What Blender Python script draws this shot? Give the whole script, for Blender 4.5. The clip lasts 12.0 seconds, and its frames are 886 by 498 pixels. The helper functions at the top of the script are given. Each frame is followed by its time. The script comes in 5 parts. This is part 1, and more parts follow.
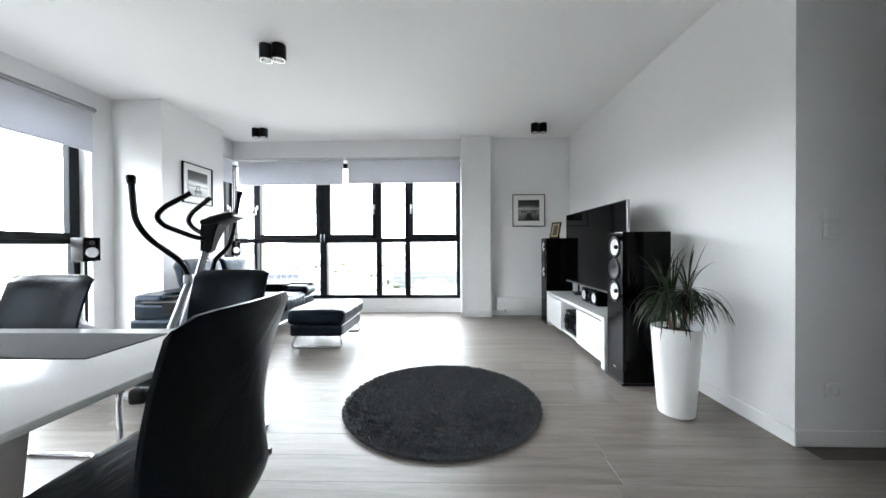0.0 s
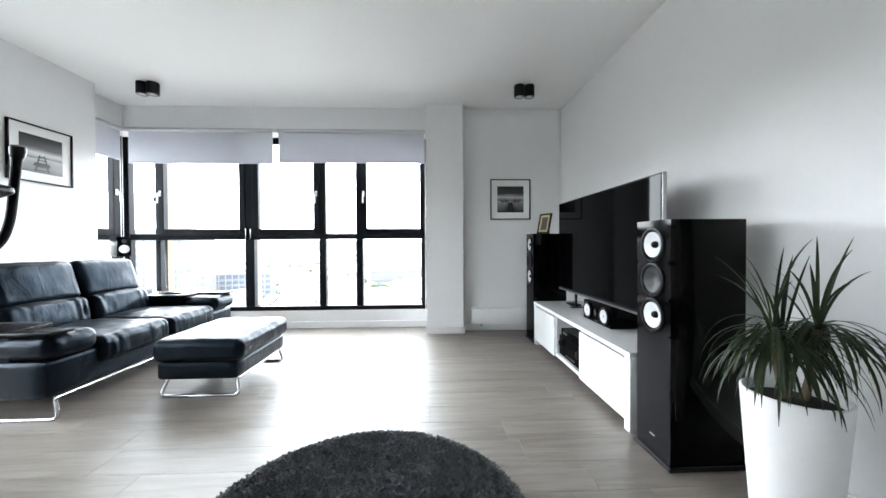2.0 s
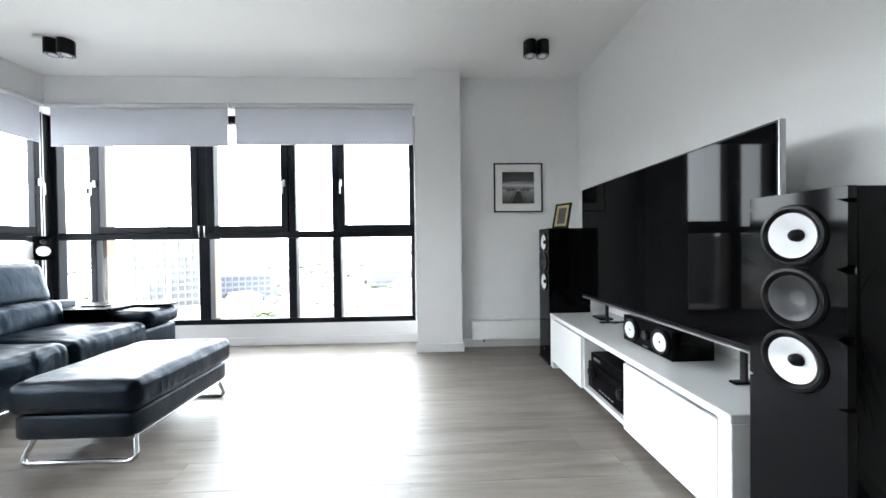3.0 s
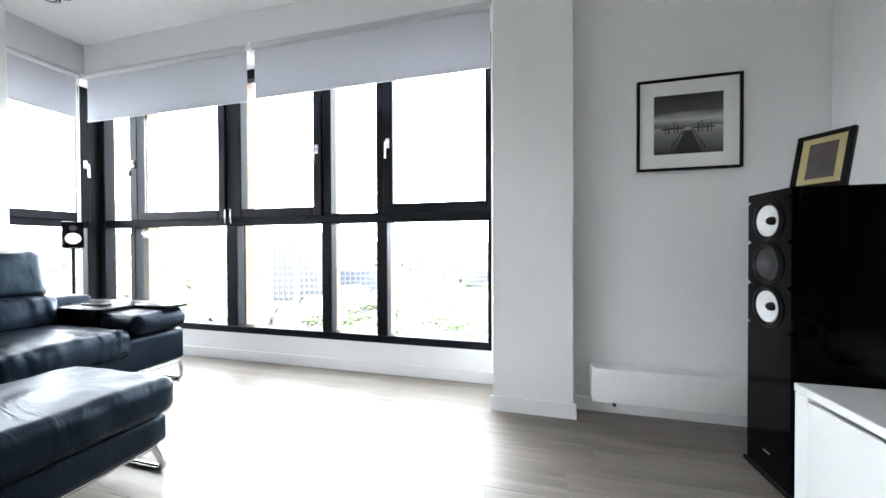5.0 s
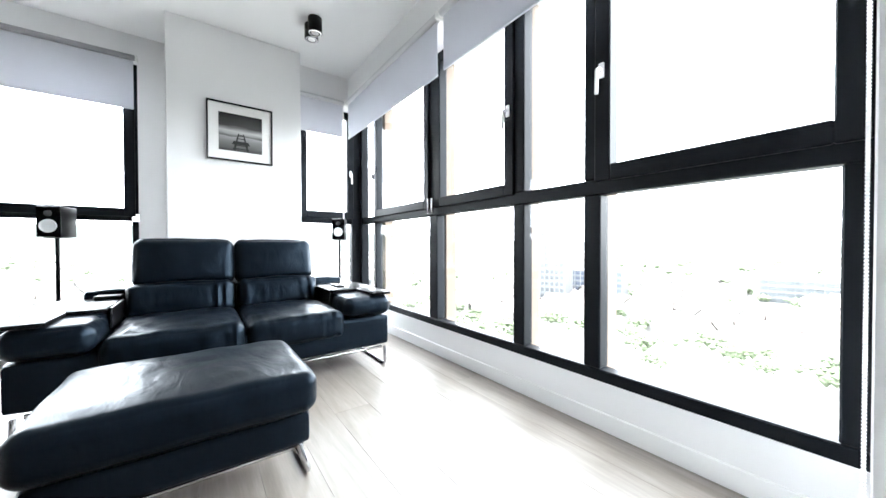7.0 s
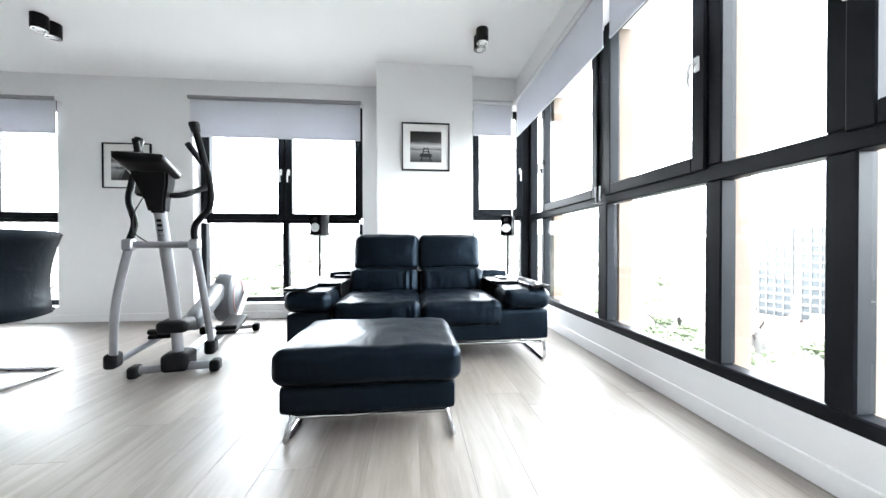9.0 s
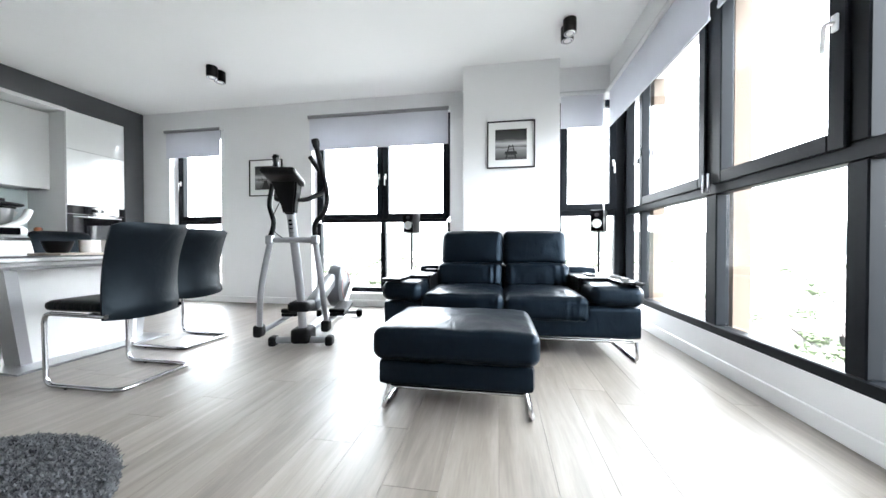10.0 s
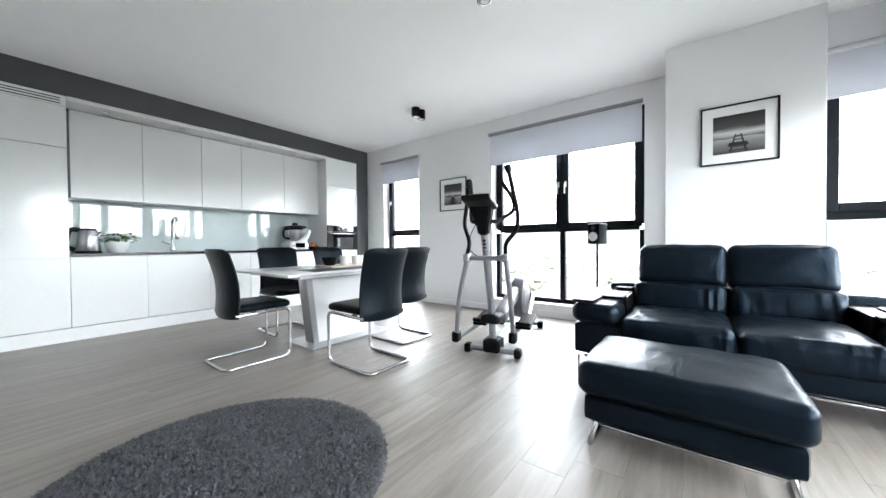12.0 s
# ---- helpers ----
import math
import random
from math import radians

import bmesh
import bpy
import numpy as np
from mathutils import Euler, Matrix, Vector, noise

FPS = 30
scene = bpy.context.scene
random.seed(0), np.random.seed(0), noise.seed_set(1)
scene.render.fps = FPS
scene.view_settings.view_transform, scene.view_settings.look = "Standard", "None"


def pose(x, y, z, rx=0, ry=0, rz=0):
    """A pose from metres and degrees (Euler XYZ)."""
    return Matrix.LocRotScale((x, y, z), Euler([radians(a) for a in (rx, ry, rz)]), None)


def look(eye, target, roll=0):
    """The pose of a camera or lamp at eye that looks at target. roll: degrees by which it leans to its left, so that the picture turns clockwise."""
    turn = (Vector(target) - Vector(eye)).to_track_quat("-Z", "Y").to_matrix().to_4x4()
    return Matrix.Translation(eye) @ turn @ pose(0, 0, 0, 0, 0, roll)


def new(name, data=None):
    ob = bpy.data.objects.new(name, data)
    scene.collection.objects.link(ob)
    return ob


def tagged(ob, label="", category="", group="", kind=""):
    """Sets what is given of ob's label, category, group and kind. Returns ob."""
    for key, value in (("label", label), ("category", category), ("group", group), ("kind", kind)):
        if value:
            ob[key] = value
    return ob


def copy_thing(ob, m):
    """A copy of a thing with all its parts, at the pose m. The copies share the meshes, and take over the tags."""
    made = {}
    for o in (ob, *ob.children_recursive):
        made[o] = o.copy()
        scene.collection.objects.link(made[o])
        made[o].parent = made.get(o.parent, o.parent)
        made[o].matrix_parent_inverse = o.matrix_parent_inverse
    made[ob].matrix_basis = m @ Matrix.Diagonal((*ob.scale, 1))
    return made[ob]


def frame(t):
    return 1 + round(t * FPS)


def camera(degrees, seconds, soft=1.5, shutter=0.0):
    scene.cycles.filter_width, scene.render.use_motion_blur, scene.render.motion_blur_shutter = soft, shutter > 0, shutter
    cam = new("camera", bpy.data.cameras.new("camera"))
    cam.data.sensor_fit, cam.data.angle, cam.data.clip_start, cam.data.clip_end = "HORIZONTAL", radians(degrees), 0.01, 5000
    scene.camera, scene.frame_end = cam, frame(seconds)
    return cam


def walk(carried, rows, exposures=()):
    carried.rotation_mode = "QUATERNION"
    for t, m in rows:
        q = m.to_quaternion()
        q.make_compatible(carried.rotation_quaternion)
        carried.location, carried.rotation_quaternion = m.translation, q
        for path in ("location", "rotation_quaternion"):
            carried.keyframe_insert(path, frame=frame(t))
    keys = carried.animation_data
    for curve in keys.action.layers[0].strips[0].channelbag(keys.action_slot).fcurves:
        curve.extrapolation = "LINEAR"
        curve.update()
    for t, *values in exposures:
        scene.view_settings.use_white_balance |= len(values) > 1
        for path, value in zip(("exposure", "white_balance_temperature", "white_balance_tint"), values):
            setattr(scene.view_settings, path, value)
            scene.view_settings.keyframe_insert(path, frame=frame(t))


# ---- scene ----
cam = camera(106.1, 12.0)
PATH = [
    (0, (0.347, -0.249, 1.059), (0.296, 1.751, 1.043), -0.3),
    (0.5, (0.388, -0.061, 1.047), (0.366, 1.939, 1.031), -0.2),
    (1, (0.411, 0.19, 1.047), (0.446, 2.19, 1.025), -0.3),
    (1.5, (0.486, 0.5, 1.042), (0.541, 2.499, 1.017), -0.4),
    (2, (0.537, 0.814, 1.05), (0.616, 2.812, 1.024), -0.3),
    (2.5, (0.59, 1.165, 1.04), (0.673, 3.163, 1.02), -0.4),
    (2.7, (0.607, 1.309, 1.035), (0.692, 3.307, 1.014), -0.6),
    (4.3, (0.719, 2.407, 1.0), (0.531, 4.398, 0.965), -0.4),
    (4.5, (0.719, 2.521, 0.983), (0.443, 4.502, 0.95), -0.3),
    (5, (0.684, 2.804, 0.95), (0.2, 4.745, 0.93), -0.2),
    (5.5, (0.652, 3.045, 0.934), (-0.131, 4.886, 0.927), -0.1),
    (6, (0.609, 3.27, 0.924), (-0.52, 4.92, 0.904), -0.1),
    (6.5, (0.547, 3.457, 0.913), (-0.826, 4.911, 0.879), -0.3),
    (7, (0.527, 3.545, 0.884), (-1.085, 4.729, 0.859), -0.1),
    (7.2, (0.507, 3.599, 0.859), (-1.192, 4.654, 0.854), 0.1),
    (8.8, (0.592, 3.699, 0.838), (-1.386, 3.989, 0.817), -0.1),
    (9, (0.608, 3.701, 0.822), (-1.383, 3.889, 0.806), -0.1),
    (9.5, (0.669, 3.731, 0.805), (-1.329, 3.649, 0.785), -0.2),
    (10, (0.722, 3.728, 0.796), (-1.25, 3.398, 0.773), -0.0),
    (10.5, (0.763, 3.694, 0.799), (-1.15, 3.11, 0.775), -0.1),
    (11, (0.799, 3.649, 0.842), (-1.024, 2.829, 0.81), -0.1),
    (11.5, (0.823, 3.6, 0.887), (-0.888, 2.565, 0.858), -0.3),
    (12, (0.829, 3.572, 0.952), (-0.766, 2.365, 0.922), -0.4),
]
EXPOSURES = [(0.0, 6.20, 6350, 10), (2.5, 6.25, 6350, 10), (4.5, 6.28, 6350, 10), (6.5, 6.30, 6350, 10), (9.5, 6.27, 6350, 10), (12.0, 6.22, 6350, 10)]
walk(cam, [(t, look(eye, target, roll)) for t, eye, target, roll in PATH], EXPOSURES)

# ---- world and sun ----
world = bpy.data.worlds.new("overcast_sky")
scene.world = world
world.use_nodes = True
wn = world.node_tree
wn.nodes.clear()
sky = wn.nodes.new("ShaderNodeTexSky")
sky.sky_type = "NISHITA"
sky.sun_disc = False
sky.sun_elevation, sky.sun_rotation = radians(50), radians(135)
sky.air_density, sky.dust_density, sky.ozone_density = 1.0, 1.5, 1.0
grey_sky = wn.nodes.new("ShaderNodeHueSaturation")
grey_sky.inputs["Saturation"].default_value = 0.3
sky_bg = wn.nodes.new("ShaderNodeBackground")
sky_bg.inputs["Strength"].default_value = 0.15
sky_out = wn.nodes.new("ShaderNodeOutputWorld")
wn.links.new(sky.outputs[0], grey_sky.inputs["Color"])
cloud = wn.nodes.new("ShaderNodeMixRGB")      # an even cloud cover over most of the sky
cloud.inputs["Fac"].default_value = 0.82
cloud.inputs["Color2"].default_value = (2.2, 2.26, 2.36, 1)
wn.links.new(grey_sky.outputs[0], cloud.inputs["Color1"])
wn.links.new(cloud.outputs[0], sky_bg.inputs["Color"])
wn.links.new(sky_bg.outputs[0], sky_out.inputs[0])
sun = new("sun", bpy.data.lights.new("sun", "SUN"))
sun.data.energy, sun.data.angle, sun.data.color = 0.1, radians(90), (1.0, 0.985, 0.96)
sun.matrix_world = look((24, -24, 40), (0, 0, 0))


# ---- materials ----
def mat(name, color, rough=0.5, metal=0.0, vary=0.0, scale=4.0, stretch=(1, 1, 1), bump=0.0, bscale=60.0, bstretch=(1, 1, 1), coat=0.0, rvary=0.0, per=0.0, spec=0.5, second=None):
    m = bpy.data.materials.new(name)
    m.use_nodes = True
    n, l = m.node_tree.nodes, m.node_tree.links
    b = n["Principled BSDF"]
    b.inputs["Roughness"].default_value = rough
    b.inputs["Metallic"].default_value = metal
    b.inputs["Coat Weight"].default_value = coat
    b.inputs["Coat Roughness"].default_value = 0.04
    b.inputs["Specular IOR Level"].default_value = spec
    b.inputs["Base Color"].default_value = (*color, 1)
    tc = n.new("ShaderNodeTexCoord")
    if vary or rvary:
        mp = n.new("ShaderNodeMapping")
        mp.inputs["Scale"].default_value = stretch
        l.new(tc.outputs["Object"], mp.inputs["Vector"])
        nz = n.new("ShaderNodeTexNoise")
        nz.inputs["Scale"].default_value, nz.inputs["Detail"].default_value = scale, 6.0
        l.new(mp.outputs[0], nz.inputs["Vector"])
        ramp = n.new("ShaderNodeMix")
        ramp.data_type = "RGBA"
        dark = tuple(max(c * (1 - vary), 0) for c in color)
        light = second or tuple(min(c * (1 + vary), 1) for c in color)
        ramp.inputs[6].default_value, ramp.inputs[7].default_value = (*dark, 1), (*light, 1)
        l.new(nz.outputs["Fac"], ramp.inputs[0])
        last = ramp.outputs[2]
        if per:
            oi = n.new("ShaderNodeObjectInfo")
            hs = n.new("ShaderNodeHueSaturation")
            mr = n.new("ShaderNodeMapRange")
            mr.inputs["To Min"].default_value, mr.inputs["To Max"].default_value = 1 - per, 1 + per
            l.new(oi.outputs["Random"], mr.inputs["Value"])
            l.new(mr.outputs[0], hs.inputs["Value"])
            l.new(last, hs.inputs["Color"])
            last = hs.outputs[0]
        l.new(last, b.inputs["Base Color"])
        if rvary:
            rr = n.new("ShaderNodeMapRange")
            rr.inputs["To Min"].default_value, rr.inputs["To Max"].default_value = rough - rvary, rough + rvary
            l.new(nz.outputs["Fac"], rr.inputs["Value"])
            l.new(rr.outputs[0], b.inputs["Roughness"])
    if bump:
        mb = n.new("ShaderNodeMapping")
        mb.inputs["Scale"].default_value = bstretch
        l.new(tc.outputs["Object"], mb.inputs["Vector"])
        bn = n.new("ShaderNodeTexNoise")
        bn.inputs["Scale"].default_value, bn.inputs["Detail"].default_value = bscale, 4.0
        l.new(mb.outputs[0], bn.inputs["Vector"])
        bp = n.new("ShaderNodeBump")
        bp.inputs["Strength"].default_value, bp.inputs["Distance"].default_value = bump, 0.01
        l.new(bn.outputs["Fac"], bp.inputs["Height"])
        l.new(bp.outputs[0], b.inputs["Normal"])
    return m


def glass(name, tint=(0.97, 0.985, 0.98)):
    """Clear pane: see-through, with a gloss that grows towards grazing view."""
    m = bpy.data.materials.new(name)
    m.use_nodes = True
    n, l = m.node_tree.nodes, m.node_tree.links
    n.clear()
    o, mx, tr, gl, lw = (n.new("ShaderNode" + k) for k in ("OutputMaterial", "MixShader", "BsdfTransparent", "BsdfGlossy", "LayerWeight"))
    tr.inputs["Color"].default_value = (*tint, 1)
    gl.inputs["Roughness"].default_value = 0.0
    lw.inputs["Blend"].default_value = 0.5
    pw, ma = n.new("ShaderNodeMath"), n.new("ShaderNodeMath")
    pw.operation, ma.operation = "POWER", "MULTIPLY_ADD"
    pw.inputs[1].default_value, ma.inputs[1].default_value, ma.inputs[2].default_value = 5.0, 0.55, 0.03
    l.new(lw.outputs["Facing"], pw.inputs[0]), l.new(pw.outputs[0], ma.inputs[0]), l.new(ma.outputs[0], mx.inputs[0])
    l.new(tr.outputs[0], mx.inputs[1]), l.new(gl.outputs[0], mx.inputs[2]), l.new(mx.outputs[0], o.inputs[0])
    return m


def cloth_mat(name, color, through_part):
    """Woven cloth that lets part of the daylight through."""
    m = mat(name, color, 0.9, vary=0.03, scale=6, bump=0.2, bscale=400)
    n, l = m.node_tree.nodes, m.node_tree.links
    tl, mx = n.new("ShaderNodeBsdfTranslucent"), n.new("ShaderNodeMixShader")
    tl.inputs["Color"].default_value = (*color, 1)
    mx.inputs[0].default_value = through_part
    out = [x for x in n if x.type == "OUTPUT_MATERIAL"][0]
    l.new(n["Principled BSDF"].outputs[0], mx.inputs[1]), l.new(tl.outputs[0], mx.inputs[2]), l.new(mx.outputs[0], out.inputs[0])
    return m


def leather_mat(name, color, spec=0.16, sheen=(1.0, 1.0, 1.0)):
    """Grained leather; sheen tints its highlight at a steep view."""
    m = mat(name, color, rough=0.35, vary=0.35, scale=3.0, rvary=0.07, bump=0.07, bscale=420.0, spec=spec)
    n, l = m.node_tree.nodes, m.node_tree.links
    old = [x for x in n if x.type == "BUMP"][0]
    tc = [x for x in n if x.type == "TEX_COORD"][0]
    mp = n.new("ShaderNodeMapping")
    mp.inputs["Scale"].default_value = (1.0, 2.2, 1.0)
    big = n.new("ShaderNodeTexNoise")
    big.inputs["Scale"].default_value, big.inputs["Detail"].default_value, big.inputs["Distortion"].default_value = 5.0, 3.0, 1.2
    l.new(tc.outputs["Object"], mp.inputs["Vector"]), l.new(mp.outputs[0], big.inputs["Vector"])
    n["Principled BSDF"].inputs["Specular Tint"].default_value = (*sheen, 1)
    b2 = n.new("ShaderNodeBump")
    b2.inputs["Strength"].default_value, b2.inputs["Distance"].default_value = 0.16, 0.03
    l.new(big.outputs["Fac"], b2.inputs["Height"]), l.new(old.outputs[0], b2.inputs["Normal"])
    l.new(b2.outputs[0], n["Principled BSDF"].inputs["Normal"])
    return m


def oak_mat():
    m = mat("oak_floor", (0.36, 0.315, 0.275), rough=0.36, vary=0.0)
    n, l = m.node_tree.nodes, m.node_tree.links
    b = n["Principled BSDF"]
    b.inputs["Specular IOR Level"].default_value = 0.6
    tc, oi, add = n.new("ShaderNodeTexCoord"), n.new("ShaderNodeObjectInfo"), n.new("ShaderNodeVectorMath")
    mul = n.new("ShaderNodeMath")
    mul.operation = "MULTIPLY"
    mul.inputs[1].default_value = 37.0
    l.new(oi.outputs["Random"], mul.inputs[0])
    l.new(tc.outputs["Object"], add.inputs[0]), l.new(mul.outputs[0], add.inputs[1])
    mp = n.new("ShaderNodeMapping")
    mp.inputs["Scale"].default_value = (0.8, 9.0, 1.0)
    l.new(add.outputs[0], mp.inputs["Vector"])
    n1, n2 = n.new("ShaderNodeTexNoise"), n.new("ShaderNodeTexNoise")
    n1.inputs["Scale"].default_value, n1.inputs["Detail"].default_value, n1.inputs["Distortion"].default_value = 2.2, 6.0, 0.6
    n2.inputs["Scale"].default_value, n2.inputs["Detail"].default_value = 14.0, 8.0
    l.new(mp.outputs[0], n1.inputs["Vector"]), l.new(mp.outputs[0], n2.inputs["Vector"])
    r1 = n.new("ShaderNodeValToRGB")
    r1.color_ramp.elements[0].position, r1.color_ramp.elements[1].position = 0.28, 0.72
    r1.color_ramp.elements[0].color, r1.color_ramp.elements[1].color = (0.155, 0.134, 0.114, 1), (0.264, 0.234, 0.205, 1)
    l.new(n1.outputs["Fac"], r1.inputs[0])
    r2 = n.new("ShaderNodeMapRange")
    r2.inputs["From Min"].default_value, r2.inputs["From Max"].default_value = 0.3, 0.7
    r2.inputs["To Min"].default_value, r2.inputs["To Max"].default_value = 0.91, 1.05
    l.new(n2.outputs["Fac"], r2.inputs["Value"])
    r3 = n.new("ShaderNodeMapRange")
    r3.inputs["To Min"].default_value, r3.inputs["To Max"].default_value = 0.91, 1.08
    l.new(oi.outputs["Random"], r3.inputs["Value"])
    m1 = n.new("ShaderNodeMath")
    m1.operation = "MULTIPLY"
    l.new(r2.outputs[0], m1.inputs[0]), l.new(r3.outputs[0], m1.inputs[1])
    hs = n.new("ShaderNodeHueSaturation")
    l.new(r1.outputs[0], hs.inputs["Color"]), l.new(m1.outputs[0], hs.inputs["Value"])
    l.new(hs.outputs[0], b.inputs["Base Color"])
    bp = n.new("ShaderNodeBump")
    bp.inputs["Strength"].default_value, bp.inputs["Distance"].default_value = 0.12, 0.004
    l.new(n2.outputs["Fac"], bp.inputs["Height"]), l.new(bp.outputs[0], b.inputs["Normal"])
    rr = n.new("ShaderNodeMapRange")
    rr.inputs["To Min"].default_value, rr.inputs["To Max"].default_value = 0.33, 0.48
    l.new(n1.outputs["Fac"], rr.inputs["Value"]), l.new(rr.outputs[0], b.inputs["Roughness"])
    return m


def print_mat(name, horizon):
    """A moody seascape: dark cloud, bright band, grey water, in greys."""
    m = mat(name, (0.2, 0.2, 0.2), rough=0.4)
    n, l = m.node_tree.nodes, m.node_tree.links
    tc, sp = n.new("ShaderNodeTexCoord"), n.new("ShaderNodeSeparateXYZ")
    l.new(tc.outputs["Object"], sp.inputs[0])
    nz = n.new("ShaderNodeTexNoise")
    nz.inputs["Scale"].default_value = 5.0
    mp = n.new("ShaderNodeMapping")
    mp.inputs["Scale"].default_value = (1, 1, 5)
    l.new(tc.outputs["Object"], mp.inputs[0]), l.new(mp.outputs[0], nz.inputs["Vector"])
    mr = n.new("ShaderNodeMapRange")
    mr.inputs["From Min"].default_value, mr.inputs["From Max"].default_value = -0.16, 0.16
    l.new(sp.outputs[2], mr.inputs["Value"])
    ad = n.new("ShaderNodeMath")
    ad.operation = "MULTIPLY_ADD"
    ad.inputs[1].default_value, ad.inputs[2].default_value = 0.16, -0.08
    l.new(nz.outputs["Fac"], ad.inputs[0])
    s2 = n.new("ShaderNodeMath")
    l.new(mr.outputs[0], s2.inputs[0]), l.new(ad.outputs[0], s2.inputs[1])
    rp = n.new("ShaderNodeValToRGB")
    e = rp.color_ramp.elements
    e[0].position, e[0].color = 0.0, (0.03, 0.03, 0.03, 1)
    e[1].position, e[1].color = 1.0, (0.008, 0.008, 0.008, 1)
    for p, v in ((horizon - 0.1, 0.22), (horizon - 0.01, 0.34), (horizon + 0.02, 0.10), (horizon + 0.12, 0.5), (horizon + 0.26, 0.05)):
        k = e.new(p)
        k.color = (v, v, v, 1)
    l.new(s2.outputs[0], rp.inputs[0]), l.new(rp.outputs[0], n["Principled BSDF"].inputs["Base Color"])
    return m


WALL = mat("white_wall_paint", (0.785, 0.785, 0.788), 0.75, vary=0.02, scale=1.2, bump=0.06, bscale=180)
CEIL = mat("white_ceiling_paint", (0.865, 0.865, 0.866), 0.85, vary=0.015, scale=0.8, bump=0.04, bscale=160)
GREY = mat("dark_grey_paint", (0.075, 0.078, 0.082), 0.7, vary=0.06, scale=2, bump=0.05, bscale=150)
TRIM = mat("white_trim_paint", (0.80, 0.80, 0.80), 0.4, vary=0.02, scale=3)
OAK = oak_mat()
SUB = mat("dark_joint", (0.10, 0.085, 0.072), 0.9)
ALU = mat("anthracite_frame", (0.0052, 0.0068, 0.0092), 0.45, spec=0.10, vary=0.15, scale=8, bump=0.05, bscale=300)
GLASS = glass("window_glass")
BLIND = cloth_mat("blind_fabric", (0.68, 0.69, 0.74), 0.17)
# A white tube; the grey puts the shade along it into its colour.
TUBEW = mat("white_blind_tube_greyed_for_shade", (0.56, 0.565, 0.575), 0.35, vary=0.03, scale=10)
ROLLER = mat("grey_aluminium_tube", (0.30, 0.30, 0.31), 0.4, 0.5, vary=0.05, scale=12)
LEATHER = leather_mat("navy_black_leather", (0.0020, 0.0038, 0.0062), 0.17, (0.52, 0.74, 1.0))
CHAIRL = leather_mat("chair_leather", (0.0026, 0.0040, 0.0054), 0.11, (0.7, 0.85, 1.0))
CHROME = mat("chrome", (0.58, 0.585, 0.60), 0.07, 1.0, vary=0.03, scale=12, rvary=0.03)
STEEL = mat("brushed_steel", (0.38, 0.38, 0.39), 0.3, 1.0, vary=0.08, scale=20, stretch=(1, 1, 30))
GLOSSB = mat("black_gloss_lacquer", (0.0015, 0.0015, 0.002), 0.07, spec=0.08, vary=0.1, rvary=0.02, scale=3)
TRAYB = mat("black_tray_lacquer", (0.003, 0.003, 0.0035), 0.28, spec=0.14, vary=0.1, rvary=0.03, scale=5)
GREYP = mat("grey_plastic_shroud", (0.085, 0.09, 0.096), 0.35, vary=0.08, scale=8)
REDP = mat("dull_red_ring", (0.28, 0.12, 0.11), 0.5, vary=0.1, scale=20)
SATB = mat("black_satin", (0.004, 0.004, 0.0045), 0.34, spec=0.14, vary=0.2, scale=10, bump=0.05, bscale=250)
RUBBER = mat("black_rubber", (0.0035, 0.0036, 0.004), 0.55, spec=0.12, vary=0.2, scale=20, bump=0.1, bscale=300)
SCREEN = mat("tv_glass", (0.0015, 0.0015, 0.002), 0.04, spec=0.05, vary=0.05)
GLOSSW = mat("white_gloss_lacquer", (0.82, 0.83, 0.825), 0.13, spec=0.55, vary=0.01, rvary=0.02, scale=2)
MATW = mat("white_melamine", (0.76, 0.76, 0.76), 0.35, vary=0.02, scale=3)
SPLASH = mat("pale_glass_splashback", (0.56, 0.63, 0.635), 0.03, spec=0.6, vary=0.01)
CONE = mat("speaker_cone", (0.70, 0.71, 0.72), 0.32, 0.1, vary=0.06, scale=30)
CONED = mat("dark_speaker_cone", (0.03, 0.03, 0.032), 0.45, 0.3, vary=0.15, scale=40)
SILVER = mat("silver_paint", (0.36, 0.37, 0.39), 0.32, 0.8, vary=0.05, scale=15)
POTW = mat("white_ceramic_pot", (0.80, 0.80, 0.80), 0.32, vary=0.02, scale=4)
SOIL = mat("potting_soil", (0.03, 0.022, 0.016), 0.95, vary=0.5, scale=40, bump=0.8, bscale=60)
LEAF = mat("long_green_leaf", (0.011, 0.021, 0.007), 0.42, vary=0.5, scale=9, stretch=(1, 1, 3), second=(0.030, 0.050, 0.017), spec=0.25)
HERB = mat("herb_leaf", (0.05, 0.13, 0.03), 0.5, vary=0.4, scale=20)
PILE = mat("grey_rug_pile", (0.098, 0.101, 0.107), 0.95, vary=0.45, scale=75, second=(0.150, 0.155, 0.162), spec=0.1)
PAPER = mat("white_mount_card", (0.82, 0.82, 0.81), 0.8, vary=0.01, scale=8)
PRINT1 = print_mat("seascape_print_ladder", 0.40)
PRINT2 = print_mat("seascape_print_pier", 0.45)
INK = mat("print_black", (0.012, 0.012, 0.012), 0.5, vary=0.2, scale=30)
GOLD = mat("gold_frame_lip", (0.43, 0.36, 0.17), 0.5, 0.1, vary=0.15, scale=30)
PHOTO = mat("dark_photo_print", (0.04, 0.03, 0.035), 0.35, vary=0.8, scale=22, second=(0.11, 0.09, 0.085))
WORKTOP = mat("black_worktop", (0.012, 0.012, 0.013), 0.18, vary=0.25, scale=30, coat=0.3)
OVENG = mat("oven_black_glass", (0.006, 0.006, 0.007), 0.05, coat=1.0, vary=0.1)
PLASTW = mat("white_plastic", (0.76, 0.76, 0.75), 0.35, vary=0.02, scale=6)
